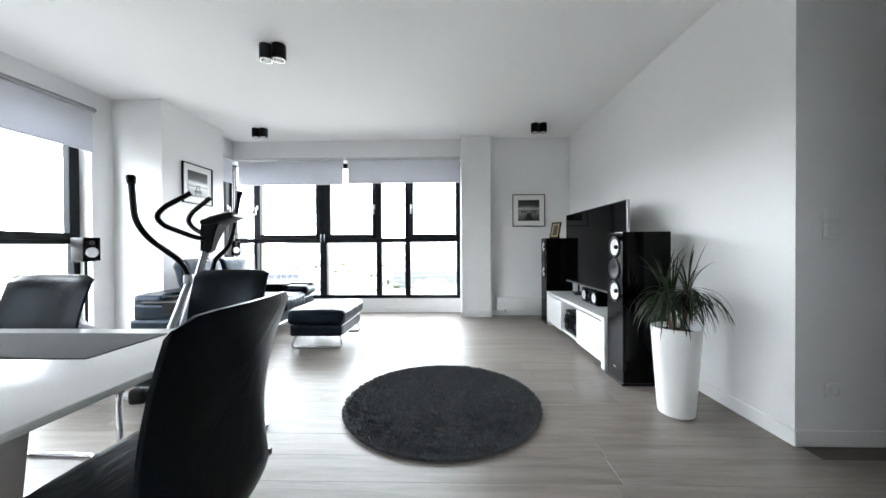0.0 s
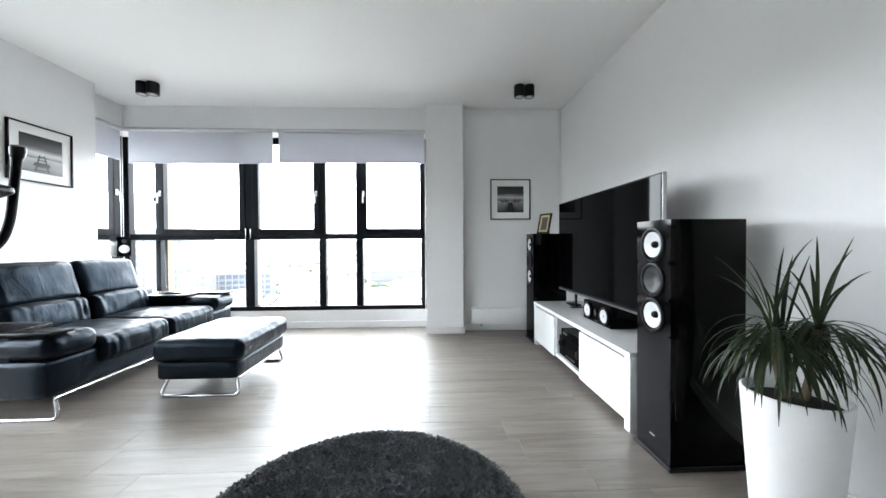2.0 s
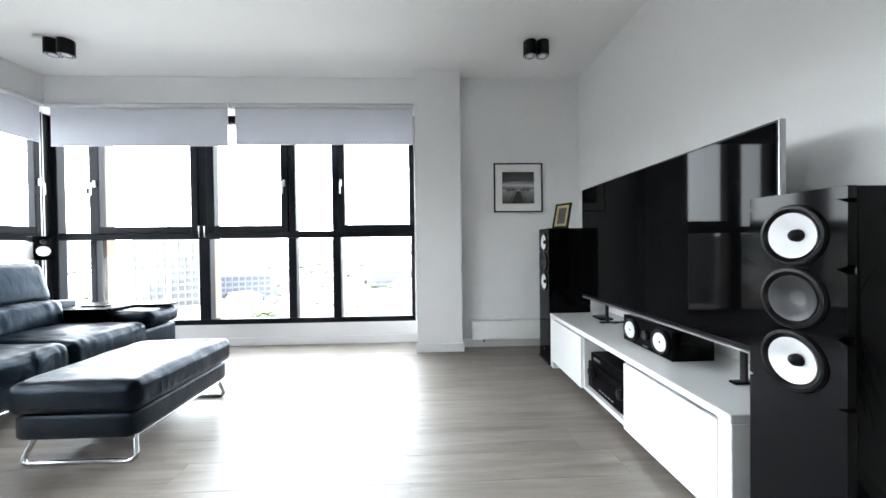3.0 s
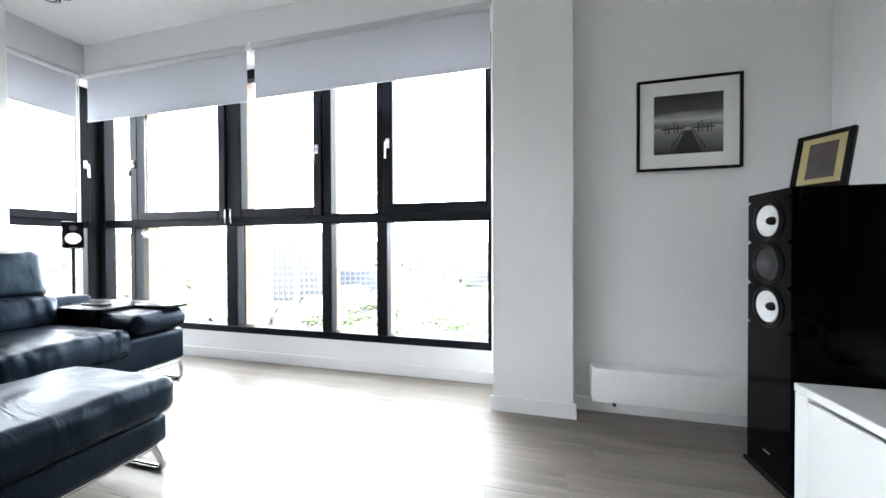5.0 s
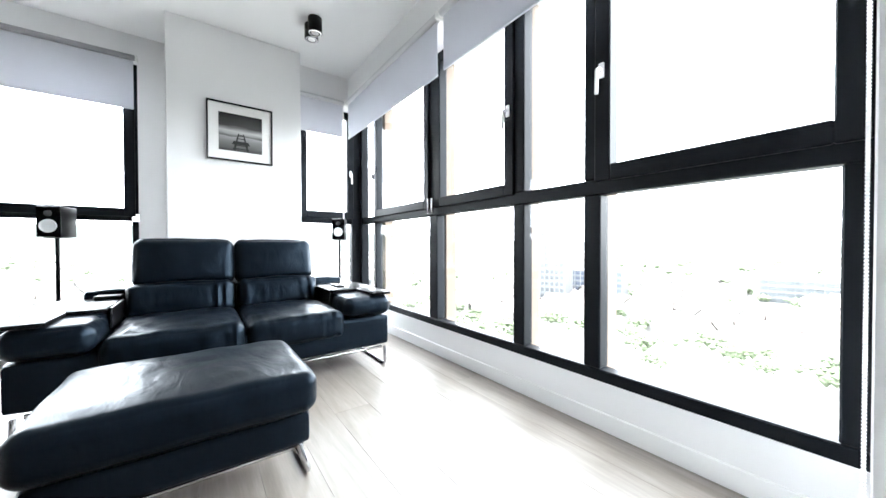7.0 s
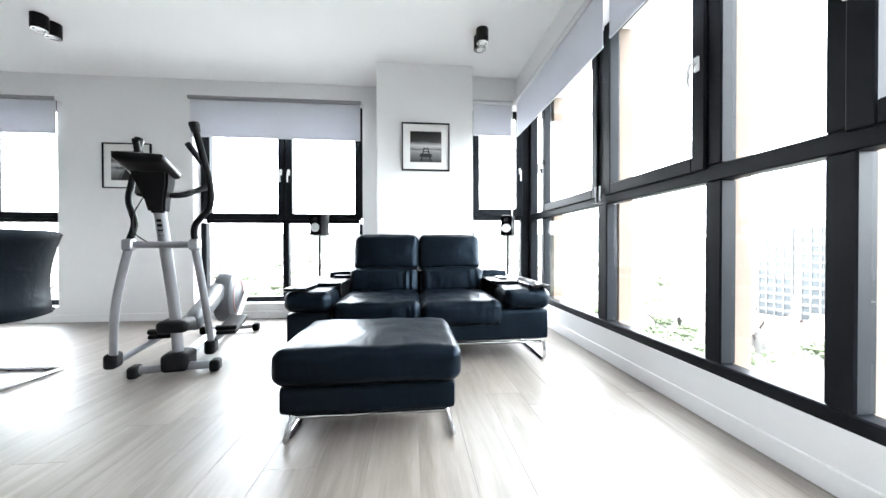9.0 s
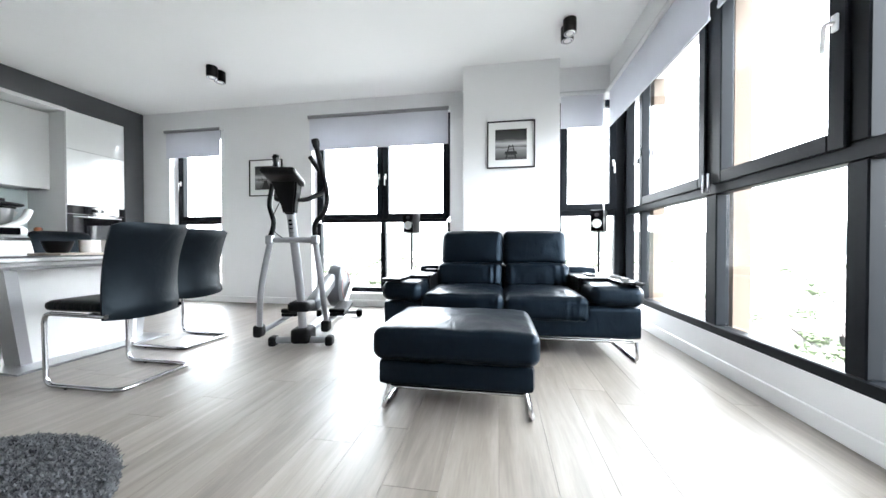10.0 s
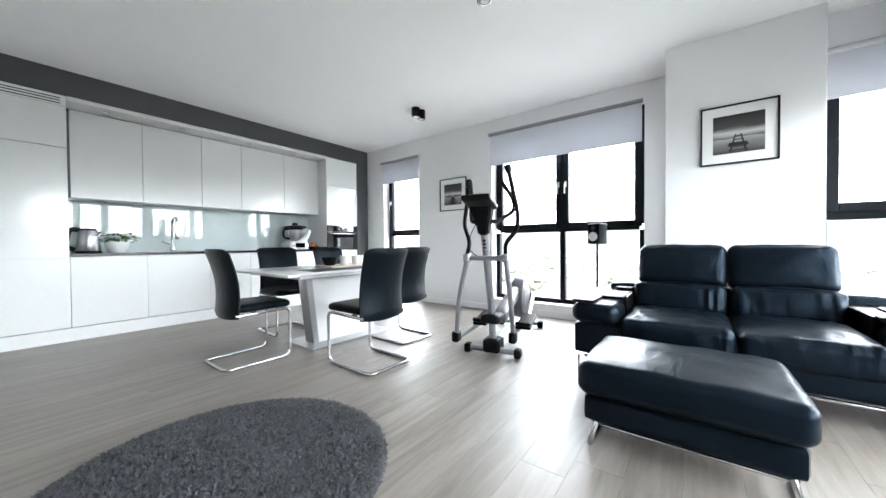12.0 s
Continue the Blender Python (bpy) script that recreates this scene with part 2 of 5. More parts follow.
TABLEW = mat("white_table_lacquer", (0.74, 0.74, 0.735), 0.2, coat=0.4, vary=0.03, scale=3, rvary=0.04)
MATG = mat("dark_grey_felt", (0.05, 0.052, 0.055), 0.95, vary=0.25, scale=60, bump=0.4, bscale=300)
BEIGE = mat("pale_wood_tray", (0.5, 0.43, 0.36), 0.5, vary=0.15, scale=6, stretch=(1, 8, 1))
CLAY = mat("pale_ceramic", (0.66, 0.62, 0.58), 0.4, vary=0.06, scale=12)
FRUIT = mat("red_fruit", (0.35, 0.06, 0.03), 0.35, vary=0.4, scale=14, second=(0.5, 0.2, 0.04))
LENS = mat("lamp_reflector", (0.75, 0.75, 0.75), 0.2, 0.9, vary=0.04, scale=20)
BULB = mat("frosted_bulb_glass", (0.7, 0.7, 0.7), 0.25, vary=0.03, scale=20)
GROUND = mat("city_ground", (0.105, 0.105, 0.096), 0.95, vary=0.3, scale=0.02, second=(0.155, 0.152, 0.14))
WOODS = mat("distant_trees", (0.050, 0.066, 0.034), 0.9, vary=0.4, scale=0.3, second=(0.068, 0.088, 0.046))
HILLS = mat("hill_woodland", (0.026, 0.034, 0.027), 1.0, vary=0.25, scale=0.01)
HOUSE = mat("pale_render", (0.15, 0.147, 0.14), 0.9, vary=0.12, scale=0.15)
ROOF = mat("red_roof_tile", (0.098, 0.080, 0.072), 0.85, vary=0.3, scale=0.2)
TOWERG = mat("tower_glazing", (0.030, 0.035, 0.038), 0.3, vary=0.3, scale=0.2)
TOWERW = mat("tower_cladding", (0.062, 0.064, 0.066), 0.6, vary=0.08, scale=0.3)
BLUEP = mat("blue_cladding_panel", (0.022, 0.031, 0.048), 0.5, vary=0.2, scale=0.4)
FIN = mat("sand_facade_render", (0.13, 0.097, 0.073), 0.85, vary=0.1, scale=3, bump=0.2, bscale=80)


# ---- mesh helpers ----
def finish(bm, smooth=35):
    bmesh.ops.recalc_face_normals(bm, faces=bm.faces)
    me = bpy.data.meshes.new("m")
    bm.to_mesh(me)
    bm.free()
    if smooth:
        for p in me.polygons:
            p.use_smooth = True
        me.set_sharp_from_angle(angle=radians(smooth))
    return me


def thing(name, label, category, group="", kind="", at=(0, 0, 0), turn=0.0):
    ob = new(name)
    ob.empty_display_size = 0.1
    ob.location, ob.rotation_euler = at, (0, 0, radians(turn))
    return tagged(ob, label, category, group, kind)


def part(name, bm, material, parent=None, label="", smooth=35):
    me = finish(bm, smooth)
    me.name = name
    me.materials.append(material)
    ob = new(name, me)
    ob.parent = parent
    return tagged(ob, label)


def solo(name, bm, material, label, category, group="", kind="", at=(0, 0, 0), smooth=35):
    ob = part(name, bm, material, None, "", smooth)
    ob.location = at
    return tagged(ob, label, category, group, kind)


def box(x0, x1, y0, y1, z0, z1, bevel=0.0, seg=2, bm=None):
    out = bm or bmesh.new()
    t = bmesh.new()
    bmesh.ops.create_cube(t, size=1.0)
    for v in t.verts:
        v.co = Vector(((x0 + x1) / 2 + v.co.x * (x1 - x0), (y0 + y1) / 2 + v.co.y * (y1 - y0), (z0 + z1) / 2 + v.co.z * (z1 - z0)))
    if bevel:
        bmesh.ops.bevel(t, geom=t.edges[:], offset=bevel, segments=seg, affect="EDGES", profile=0.5)
    return join(out, t)


def join(out, t, m=None):
    if m is not None:
        bmesh.ops.transform(t, matrix=m, verts=t.verts)
    made = {v: out.verts.new(v.co) for v in t.verts}
    for f in t.faces:
        try:
            out.faces.new([made[v] for v in f.verts])
        except ValueError:
            pass
    t.free()
    return out


def moved(bm, m):
    bmesh.ops.transform(bm, matrix=m, verts=bm.verts)
    return bm


def cushion(x0, x1, y0, y1, z0, z1, r=0.04, puff=(0.0, 0.0, 0.0), n=14, crumple=0.0, seed=0.0, bm=None, crease=0.0, dent=None):
    """A stuffed block: rounded edges, faces that belly out, slight creases."""
    out = bm or bmesh.new()
    t = bmesh.new()
    h = Vector(((x1 - x0) / 2, (y1 - y0) / 2, (z1 - z0) / 2))
    c = Vector(((x0 + x1) / 2, (y0 + y1) / 2, (z0 + z1) / 2))
    ticks = []
    for k in range(n + 1):
        a = k / n * 2 - 1
        ticks.append(math.copysign(abs(a) ** 0.72, a))
    for ax in range(3):
        for s in (-1, 1):
            grid = []
            for a in ticks:
                row = []
                for b in ticks:
                    p = [0, 0, 0]
                    p[ax], p[(ax + 1) % 3], p[(ax + 2) % 3] = s, a, b
                    row.append(t.verts.new(p))
                grid.append(row)
            for i in range(n):
                for j in range(n):
                    q = [grid[i][j], grid[i + 1][j], grid[i + 1][j + 1], grid[i][j + 1]]
                    t.faces.new(q if s > 0 else q[::-1])
    bmesh.ops.remove_doubles(t, verts=t.verts, dist=1e-5)
    for v in t.verts:
        u = v.co.copy()
        p = Vector((u.x * h.x, u.y * h.y, u.z * h.z))
        q = Vector([max(-(h[i] - r), min(h[i] - r, p[i])) for i in range(3)])
        d = p - q
        if d.length > 1e-9:
            p = q + d.normalized() * min(d.length, r) if sum(abs(x) > 1e-6 for x in d) > 1 else q + d
        for i in range(3):
            j, k = (i + 1) % 3, (i + 2) % 3
            p[i] += u[i] * puff[i] * (1 - u[j] ** 2) * (1 - u[k] ** 2)
        if crumple:
            p += Vector((0, 0, 1)) * crumple * noise.noise((p + c) * 9 + Vector((seed, 0, 0))) + Vector((1, 0, 0)) * crumple * noise.noise((p + c) * 11 + Vector((0, seed, 5)))
        if crease:
            # short wrinkles that run up and down, strongest beside the seams
            edge = 0.25 + 0.75 * abs(u.y) ** 1.5
            p.x += crease * edge * noise.noise(Vector((p.x * 5, (p.y + c.y) * 34 + seed, p.z * 6)))
            p.z += crease * 0.7 * edge * noise.noise(Vector((p.x * 9, (p.y + c.y) * 26, seed)))
        if dent and u.z > 0.5:
            for dx, dy, depth, wide in dent:
                q = ((p.x - dx) ** 2 + ((p.y - dy) * 0.6) ** 2) / wide ** 2
                p.z -= depth * math.exp(-q) * (1 + 0.9 * math.sin((p.x - dx) * 190 + (p.y - dy) * 70))
        v.co = p + c
    return join(out, t)


def cyl(x, y, z0, z1, r0, r1=None, seg=24, bevel=0.0, bm=None, m=None):
    out = bm or bmesh.new()
    t = bmesh.new()
    bmesh.ops.create_cone(t, cap_ends=True, segments=seg, radius1=r0, radius2=r0 if r1 is None else r1, depth=z1 - z0)
    if bevel:
        bmesh.ops.bevel(t, geom=[e for e in t.edges if len({round(v.co.z, 5) for v in e.verts}) == 1], offset=bevel, segments=2, affect="EDGES", profile=0.5)
    bmesh.ops.translate(t, vec=(x, y, (z0 + z1) / 2), verts=t.verts)
    return join(out, t, m)


def lathe(profile, seg=28, bm=None, m=None):
    out = bm or bmesh.new()
    t = bmesh.new()
    rings = [[t.verts.new((r * math.cos(a), r * math.sin(a), z)) for a in (2 * math.pi * k / seg for k in range(seg))] for r, z in profile]
    for a, b in zip(rings, rings[1:]):
        for k in range(seg):
            t.faces.new((a[k], a[(k + 1) % seg], b[(k + 1) % seg], b[k]))
    if profile[0][0] > 0.003 and profile[-1][0] > 0.003:
        for k in range(seg):
            t.faces.new((rings[-1][k], rings[-1][(k + 1) % seg], rings[0][(k + 1) % seg], rings[0][k]))
    else:
        t.faces.new(rings[0][::-1])
        t.faces.new(rings[-1])
    return join(out, t, m)


def fillet(points, rad, n=6):
    pts = [Vector(p) for p in points]
    out = [pts[0]]
    for a, b, c in zip(pts, pts[1:], pts[2:]):
        u, w = (a - b), (c - b)
        k = min(rad, u.length * 0.49, w.length * 0.49)
        p, q = b + u.normalized() * k, b + w.normalized() * k
        for i in range(n + 1):
            s = i / n
            out.append(p * (1 - s) ** 2 + b * 2 * s * (1 - s) + q * s ** 2)
    return out + [pts[-1]]


def tube(points, r, seg=10, bm=None, flat=1.0, up=None):
    """A swept pipe through the points; r may be a list, one for each point."""
    out = bm or bmesh.new()
    t = bmesh.new()
    pts = [Vector(p) for p in points]
    side = None
    rings = []
    for i, p in enumerate(pts):
        d = (pts[min(i + 1, len(pts) - 1)] - pts[max(i - 1, 0)]).normalized()
        if side is None:
            ref = Vector(up) if up else (Vector((0, 0, 1)) if abs(d.z) < 0.9 else Vector((1, 0, 0)))
            side = d.cross(ref).normalized()
        side = (side - d * side.dot(d)).normalized()
        n2 = d.cross(side)
        rr = r[i] if isinstance(r, (list, tuple)) else r
        rings.append([t.verts.new(p + side * rr * math.cos(a) + n2 * rr * flat * math.sin(a)) for a in (2 * math.pi * k / seg for k in range(seg))])
    for a, b in zip(rings, rings[1:]):
        for k in range(seg):
            t.faces.new((a[k], a[(k + 1) % seg], b[(k + 1) % seg], b[k]))
    t.faces.new(rings[0][::-1])
    t.faces.new(rings[-1])
    return join(out, t)


# ---- the shell of the flat ----
X0, X1 = -3.39, 2.15          # left and right wall faces
Y0, Y1 = -2.03, 5.10          # kitchen back wall, parapet under the wide window
H = 2.70
FX = -3.23                    # inner face of the left window frames
structure = "structure"


def wall(name, bm, material=WALL, label="smooth white painted plaster wall"):
    return solo(name, bm, material, label, "wall", kind=structure, smooth=0)


# left wall with two window openings
KW0, KW1, LW0, LW1 = -0.97, -0.12, 1.26, 3.13
KZ0, KZ1, LZ0, LZ1 = 0.17, 2.46, 0.17, 2.50
w = bmesh.new()
for a in ((Y0, KW0, 0, H), (KW0, KW1, KZ1, H), (KW0, KW1, -0.02, KZ0), (KW1, LW0, 0, H), (LW0, LW1, 0, LZ0), (LW0, LW1, LZ1, H), (LW1, 3.35, 0, H)):
    box(X0 - 0.30, X0, *a, bm=w)
wall("wall_west", w)
w = box(X0 - 0.30, -2.835, 3.35, 4.34, 0, H, 0.004, 1)
wall("pillar_wall", w, label="projecting white plaster pillar between two windows")
# corner bay: parapets and lintels
w = box(FX - 0.12, FX + 0.01, 4.34, 5.22, 0, 0.225)
box(FX + 0.01, 0.497, 5.095, 5.22, 0, 0.225, bm=w)
wall("parapet_wall", w, label="low white parapet under the corner window")
w = box(-3.40, -3.05, 4.34, 4.88, 2.40, H)
box(-3.40, 0.497, 4.88, 5.30, 2.40, H, bm=w)
wall("lintel_wall", w, label="white plaster lintel above the roller blinds")
w = box(0.497, 0.935, 4.738, 5.30, 0, H, 0.004, 1)
wall("column_wall", w, label="white plaster column beside the wide window")
wall("wall_north", box(0.935, X1 + 0.25, 4.87, 5.30, 0, H))
wall("wall_east", box(X1, X1 + 0.25, 1.70, 4.87, 0, H))
w = box(X1, 4.6, 1.545, 1.70, 0, H)
wall("hall_wall_north", w)
# This closing wall is never seen; its dark colour only dims the hall.
wall("unseen_dark_hall_wall", box(4.6, 4.75, Y0, 1.70, 0, H), GREY, "unseen closing hall wall, made dark to cut bounced light")
# Unseen partition, added to keep room light off the hall's north wall.
wall("unseen_hall_light_block", box(X1 + 0.02, X1 + 0.17, Y0, 0.92, 0, H))
wall("wall_south", box(X0 - 0.3, 4.75, Y0 - 0.2, Y0, 0, H))
solo("ceiling", box(X0 - 0.3, 4.75, Y0 - 0.2, 5.30, H, H + 0.2), CEIL, "flat white painted ceiling", "ceiling", kind=structure, smooth=0)
solo("floor", box(X0 - 0.3, 4.75, Y0 - 0.2, 5.30, -0.2, -0.012), SUB, "pale grey-brown oak plank floor", "floor", kind=structure, smooth=0)


def skirting(pts, hgt=0.085, thick=0.014):
    """Baseboard along a run of wall faces; the room lies left of the run."""
    b = bmesh.new()
    for (ax, ay), (bx, by) in zip(pts, pts[1:]):
        d = (Vector((bx, by, 0)) - Vector((ax, ay, 0)))
        t = box(0, d.length, 0.0, thick, 0, hgt, 0.003, 1)
        join(b, t, Matrix.Translation((ax, ay, 0)) @ Matrix.Rotation(math.atan2(d.y, d.x), 4, "Z"))
    solo("baseboard", b, TRIM, "white painted wooden skirting board", "baseboard", kind=structure)


skirting([(X0, 3.348), (X0, -1.414)])
skirting([(-2.82, 3.336), (X0 + 0.015, 3.336)][::1])
skirting([(-2.835, 4.34), (-2.835, 3.348)])
skirting([(0.497, 5.095), (FX + 0.024, 5.095), (FX + 0.01, 5.095), (FX + 0.01, 4.35)])
skirting([(0.95, 4.738), (0.483, 4.738)])
skirting([(X1 - 0.015, 4.87), (0.95, 4.87)])
skirting([(X1, 1.53), (X1, 4.87)])
skirting([(4.6, 1.545), (X1 - 0.014, 1.545)])


# ---- windows ----
def bar(parent, name, u0, u1, z0, z1, d0, d1, place, bevel=0.006):
    """A frame bar; u runs along the wall, d is the depth behind the inner face."""
    return part(name, moved(box(u0, u1, d0, d1, z0, z1, bevel, 1), place), ALU, parent)


def handle(parent, u, z, place):
    b = box(u - 0.013, u + 0.013, -0.012, 0, z - 0.035, z + 0.035, 0.004, 2)
    tube(fillet([(u, 0, z), (u, -0.045, z), (u, -0.05, z - 0.12)], 0.02, 4), 0.009, 8, bm=b)
    part("window_handle", moved(b, place), PLASTW, parent, "white lever window handle")


def sash(win, u0, u1, z0, z1, place, hinge=None, t=0.075):
    """An opening leaf in front of the fixed frame, with its pane and its handle."""
    b = bmesh.new()
    for a in ((u0, u0 + t, z0, z1), (u1 - t, u1, z0, z1), (u0 + t, u1 - t, z0, z0 + t), (u0 + t, u1 - t, z1 - t, z1)):
        box(a[0], a[1], -0.018, 0.055, a[2], a[3], 0.005, 1, bm=b)
    s = part("sash", moved(b, place), ALU, win)
    p = part("pane", moved(box(u0 + t - 0.004, u1 - t + 0.004, 0.015, 0.03, z0 + t - 0.004, z1 - t + 0.004), place), GLASS, s, smooth=0)
    p.visible_shadow = False
    if hinge:
        handle(s, u1 - t / 2 if hinge == "r" else u0 + t / 2, 1.70, moved_in(place, -0.018))


def moved_in(place, d):
    return place @ Matrix.Translation((0, d, 0))


def fixed(win, u0, u1, z0, z1, place):
    p = part("pane", moved(box(u0 - 0.004, u1 + 0.004, 0.03, 0.045, z0 - 0.004, z1 + 0.004), place), GLASS, win, smooth=0)
    p.visible_shadow = False


NORTH = Matrix.Translation((0, 5.10, 0))
WEST = Matrix.Translation((FX, 0, 0)) @ Matrix.Rotation(radians(90), 4, "Z")     # u is world y
WIN_L = "dark anthracite aluminium window with white lever handles"
win = thing("window_1", "wide " + WIN_L, "window", kind=structure)
TOPZ = 2.46
bar(win, "frame_bar", FX - 0.08, 0.497, 0.205, 0.280, 0, 0.08, NORTH)
bar(win, "frame_bar", FX - 0.08, 0.497, TOPZ - 0.06, TOPZ, 0, 0.08, NORTH)
bar(win, "transom", -3.18, 0.497, 1.125, 1.20, 0, 0.08, NORTH)
bar(win, "corner_post", FX - 0.08, -3.18, 0.265, TOPZ - 0.06, -0.01, 0.08, NORTH)
for a, b in ((-2.875, -2.815), (-1.785, -1.672), (-0.866, -0.781), (-0.402, -0.316), (0.428, 0.497)):
    bar(win, "mullion", a, b, 0.280, 1.125, 0, 0.08, NORTH)
    bar(win, "mullion", a, b, 1.20, TOPZ - 0.06, 0, 0.08, NORTH)
sash(win, -2.832, -1.772, 1.185, 2.40, NORTH, "l")
sash(win, -1.682, -0.852, 1.185, 2.40, NORTH, "r")
sash(win, -0.338, 0.487, 1.185, 2.40, NORTH, "l")
fixed(win, -3.18, -2.875, 1.20, 2.40, NORTH)
fixed(win, -0.781, -0.402, 1.20, 2.40, NORTH)
for a, b in ((-3.18, -2.875), (-2.815, -1.785), (-1.672, -0.866), (-0.781, -0.402), (-0.316, 0.428)):
    fixed(win, a, b, 0.280, 1.125, NORTH)
for u in (-1.756, -1.70):
    part("hinge", moved(cyl(u, -0.03, 1.14, 1.26, 0.009, seg=12, bevel=0.002), NORTH), CHROME, win)
part("hinge", moved(box(-2.885, -2.86, -0.02, 0, 1.60, 1.66, 0.004, 1), NORTH), SATB, win)

win = thing("window_2", "narrow corner " + WIN_L, "window", kind=structure)
bar(win, "frame_bar", 4.34, 5.09, 0.205, 0.280, 0, 0.08, WEST)
bar(win, "frame_bar", 4.34, 5.09, TOPZ - 0.06, TOPZ, 0, 0.08, WEST)
bar(win, "transom", 4.43, 4.99, 1.125, 1.20, 0, 0.08, WEST)
for a, b in ((4.34, 4.43), (4.99, 5.09)):
    bar(win, "frame_bar", a, b, 0.280, TOPZ - 0.06, 0, 0.08, WEST)
sash(win, 4.415, 5.005, 1.185, 2.40, WEST, "r")
fixed(win, 4.43, 4.99, 0.280, 1.125, WEST)

WESTW = Matrix.Translation((-3.52, 0, 0)) @ Matrix.Rotation(radians(90), 4, "Z")
win = thing("window_3", "two-leaf " + WIN_L, "window", kind=structure)
bar(win, "frame_bar", LW0, LW1, LZ0, LZ0 + 0.06, 0, 0.08, WESTW)
bar(win, "frame_bar", LW0, LW1, LZ1 - 0.06, LZ1, 0, 0.08, WESTW)
bar(win, "transom", LW0 + 0.06, LW1 - 0.06, 1.10, 1.165, 0, 0.08, WESTW)
for a, b in ((LW0, LW0 + 0.06), (LW1 - 0.06, LW1), (2.175, 2.245)):
    bar(win, "frame_bar", a, b, LZ0 + 0.06, 1.10, 0, 0.08, WESTW)
    bar(win, "frame_bar", a, b, 1.165, LZ1 - 0.06, 0, 0.08, WESTW)
sash(win, LW0 + 0.035, 2.203, 1.14, LZ1 - 0.04, WESTW, "r")
sash(win, 2.217, LW1 - 0.035, 1.14, LZ1 - 0.04, WESTW, "l")
fixed(win, LW0 + 0.06, 2.175, LZ0 + 0.06, 1.10, WESTW)
fixed(win, 2.245, LW1 - 0.06, LZ0 + 0.06, 1.10, WESTW)

win = thing("window_4", "slim " + WIN_L, "window", kind=structure)
bar(win, "frame_bar", KW0, KW1, KZ0, KZ0 + 0.06, 0, 0.08, WESTW)
bar(win, "frame_bar", KW0, KW1, KZ1 - 0.06, KZ1, 0, 0.08, WESTW)
bar(win, "transom", KW0 + 0.06, KW1 - 0.06, 1.10, 1.165, 0, 0.08, WESTW)
for a, b in ((KW0, KW0 + 0.06), (KW1 - 0.06, KW1)):
    bar(win, "frame_bar", a, b, KZ0 + 0.06, KZ1 - 0.06, 0, 0.08, WESTW)
sash(win, KW0 + 0.035, KW1 - 0.035, 1.14, KZ1 - 0.04, WESTW, "l")
fixed(win, KW0 + 0.06, KW1 - 0.06, KZ0 + 0.06, 1.10, WESTW)


def roller_blind(u0, u1, z_roll, z_low, place, chain=None, tube_mat=None):
    """Roller with brackets, a hanging cloth with a hem bar, and a bead chain."""
    t = thing("roller_blind", "half-lowered pale grey fabric roller blind under a plain tube", "blind", "roller blinds")
    part("roller", moved(tube([(u0, 0, z_roll), (u1, 0, z_roll)], 0.023, 16), place), tube_mat or TUBEW, t, "plain roller tube")
    for u in (u0, u1):
        part("bracket", moved(box(u - 0.008, u + 0.008, -0.024, 0.05, z_roll - 0.026, z_roll + 0.026, 0.004, 1), place), PLASTW, t)
    part("cloth", moved(box(u0 + 0.02, u1 - 0.02, 0.008, 0.0105, z_low, z_roll), place), BLIND, t)
    part("hem_bar", moved(box(u0 + 0.02, u1 - 0.02, 0.003, 0.016, z_low - 0.012, z_low + 0.008, 0.003, 1), place), BLIND, t)
    if chain is not None:
        b = bmesh.new()
        for s in (-0.012, 0.012):
            low = 0.24 if z_roll < 2.46 else 0.6
            n = int((z_roll - low) / 0.0045)
            tube([(chain, s, z_roll - (z_roll - low) * k / n) for k in range(n + 1)], [0.0048 if k % 2 else 0.002 for k in range(n + 1)], 6, bm=b)
        part("bead_chain", moved(b, place), PLASTW, t)


NB = Matrix.Translation((0, 4.845, 0))
roller_blind(-2.985, -1.295, 2.407, 2.03, NB)
roller_blind(-1.265, 0.495, 2.407, 2.043, NB, 0.484)
WB = Matrix.Translation((-3.015, 0, 0)) @ Matrix.Rotation(radians(90), 4, "Z")
roller_blind(4.36, 4.83, 2.407, 2.055, WB, 4.815)
WB2 = Matrix.Translation((-3.345, 0, 0)) @ Matrix.Rotation(radians(90), 4, "Z")
roller_blind(1.235, 3.13, 2.483, 2.06, WB2, None, ROLLER)
roller_blind(-1.0, -0.075, 2.413, 2.05, WB2, None, ROLLER)


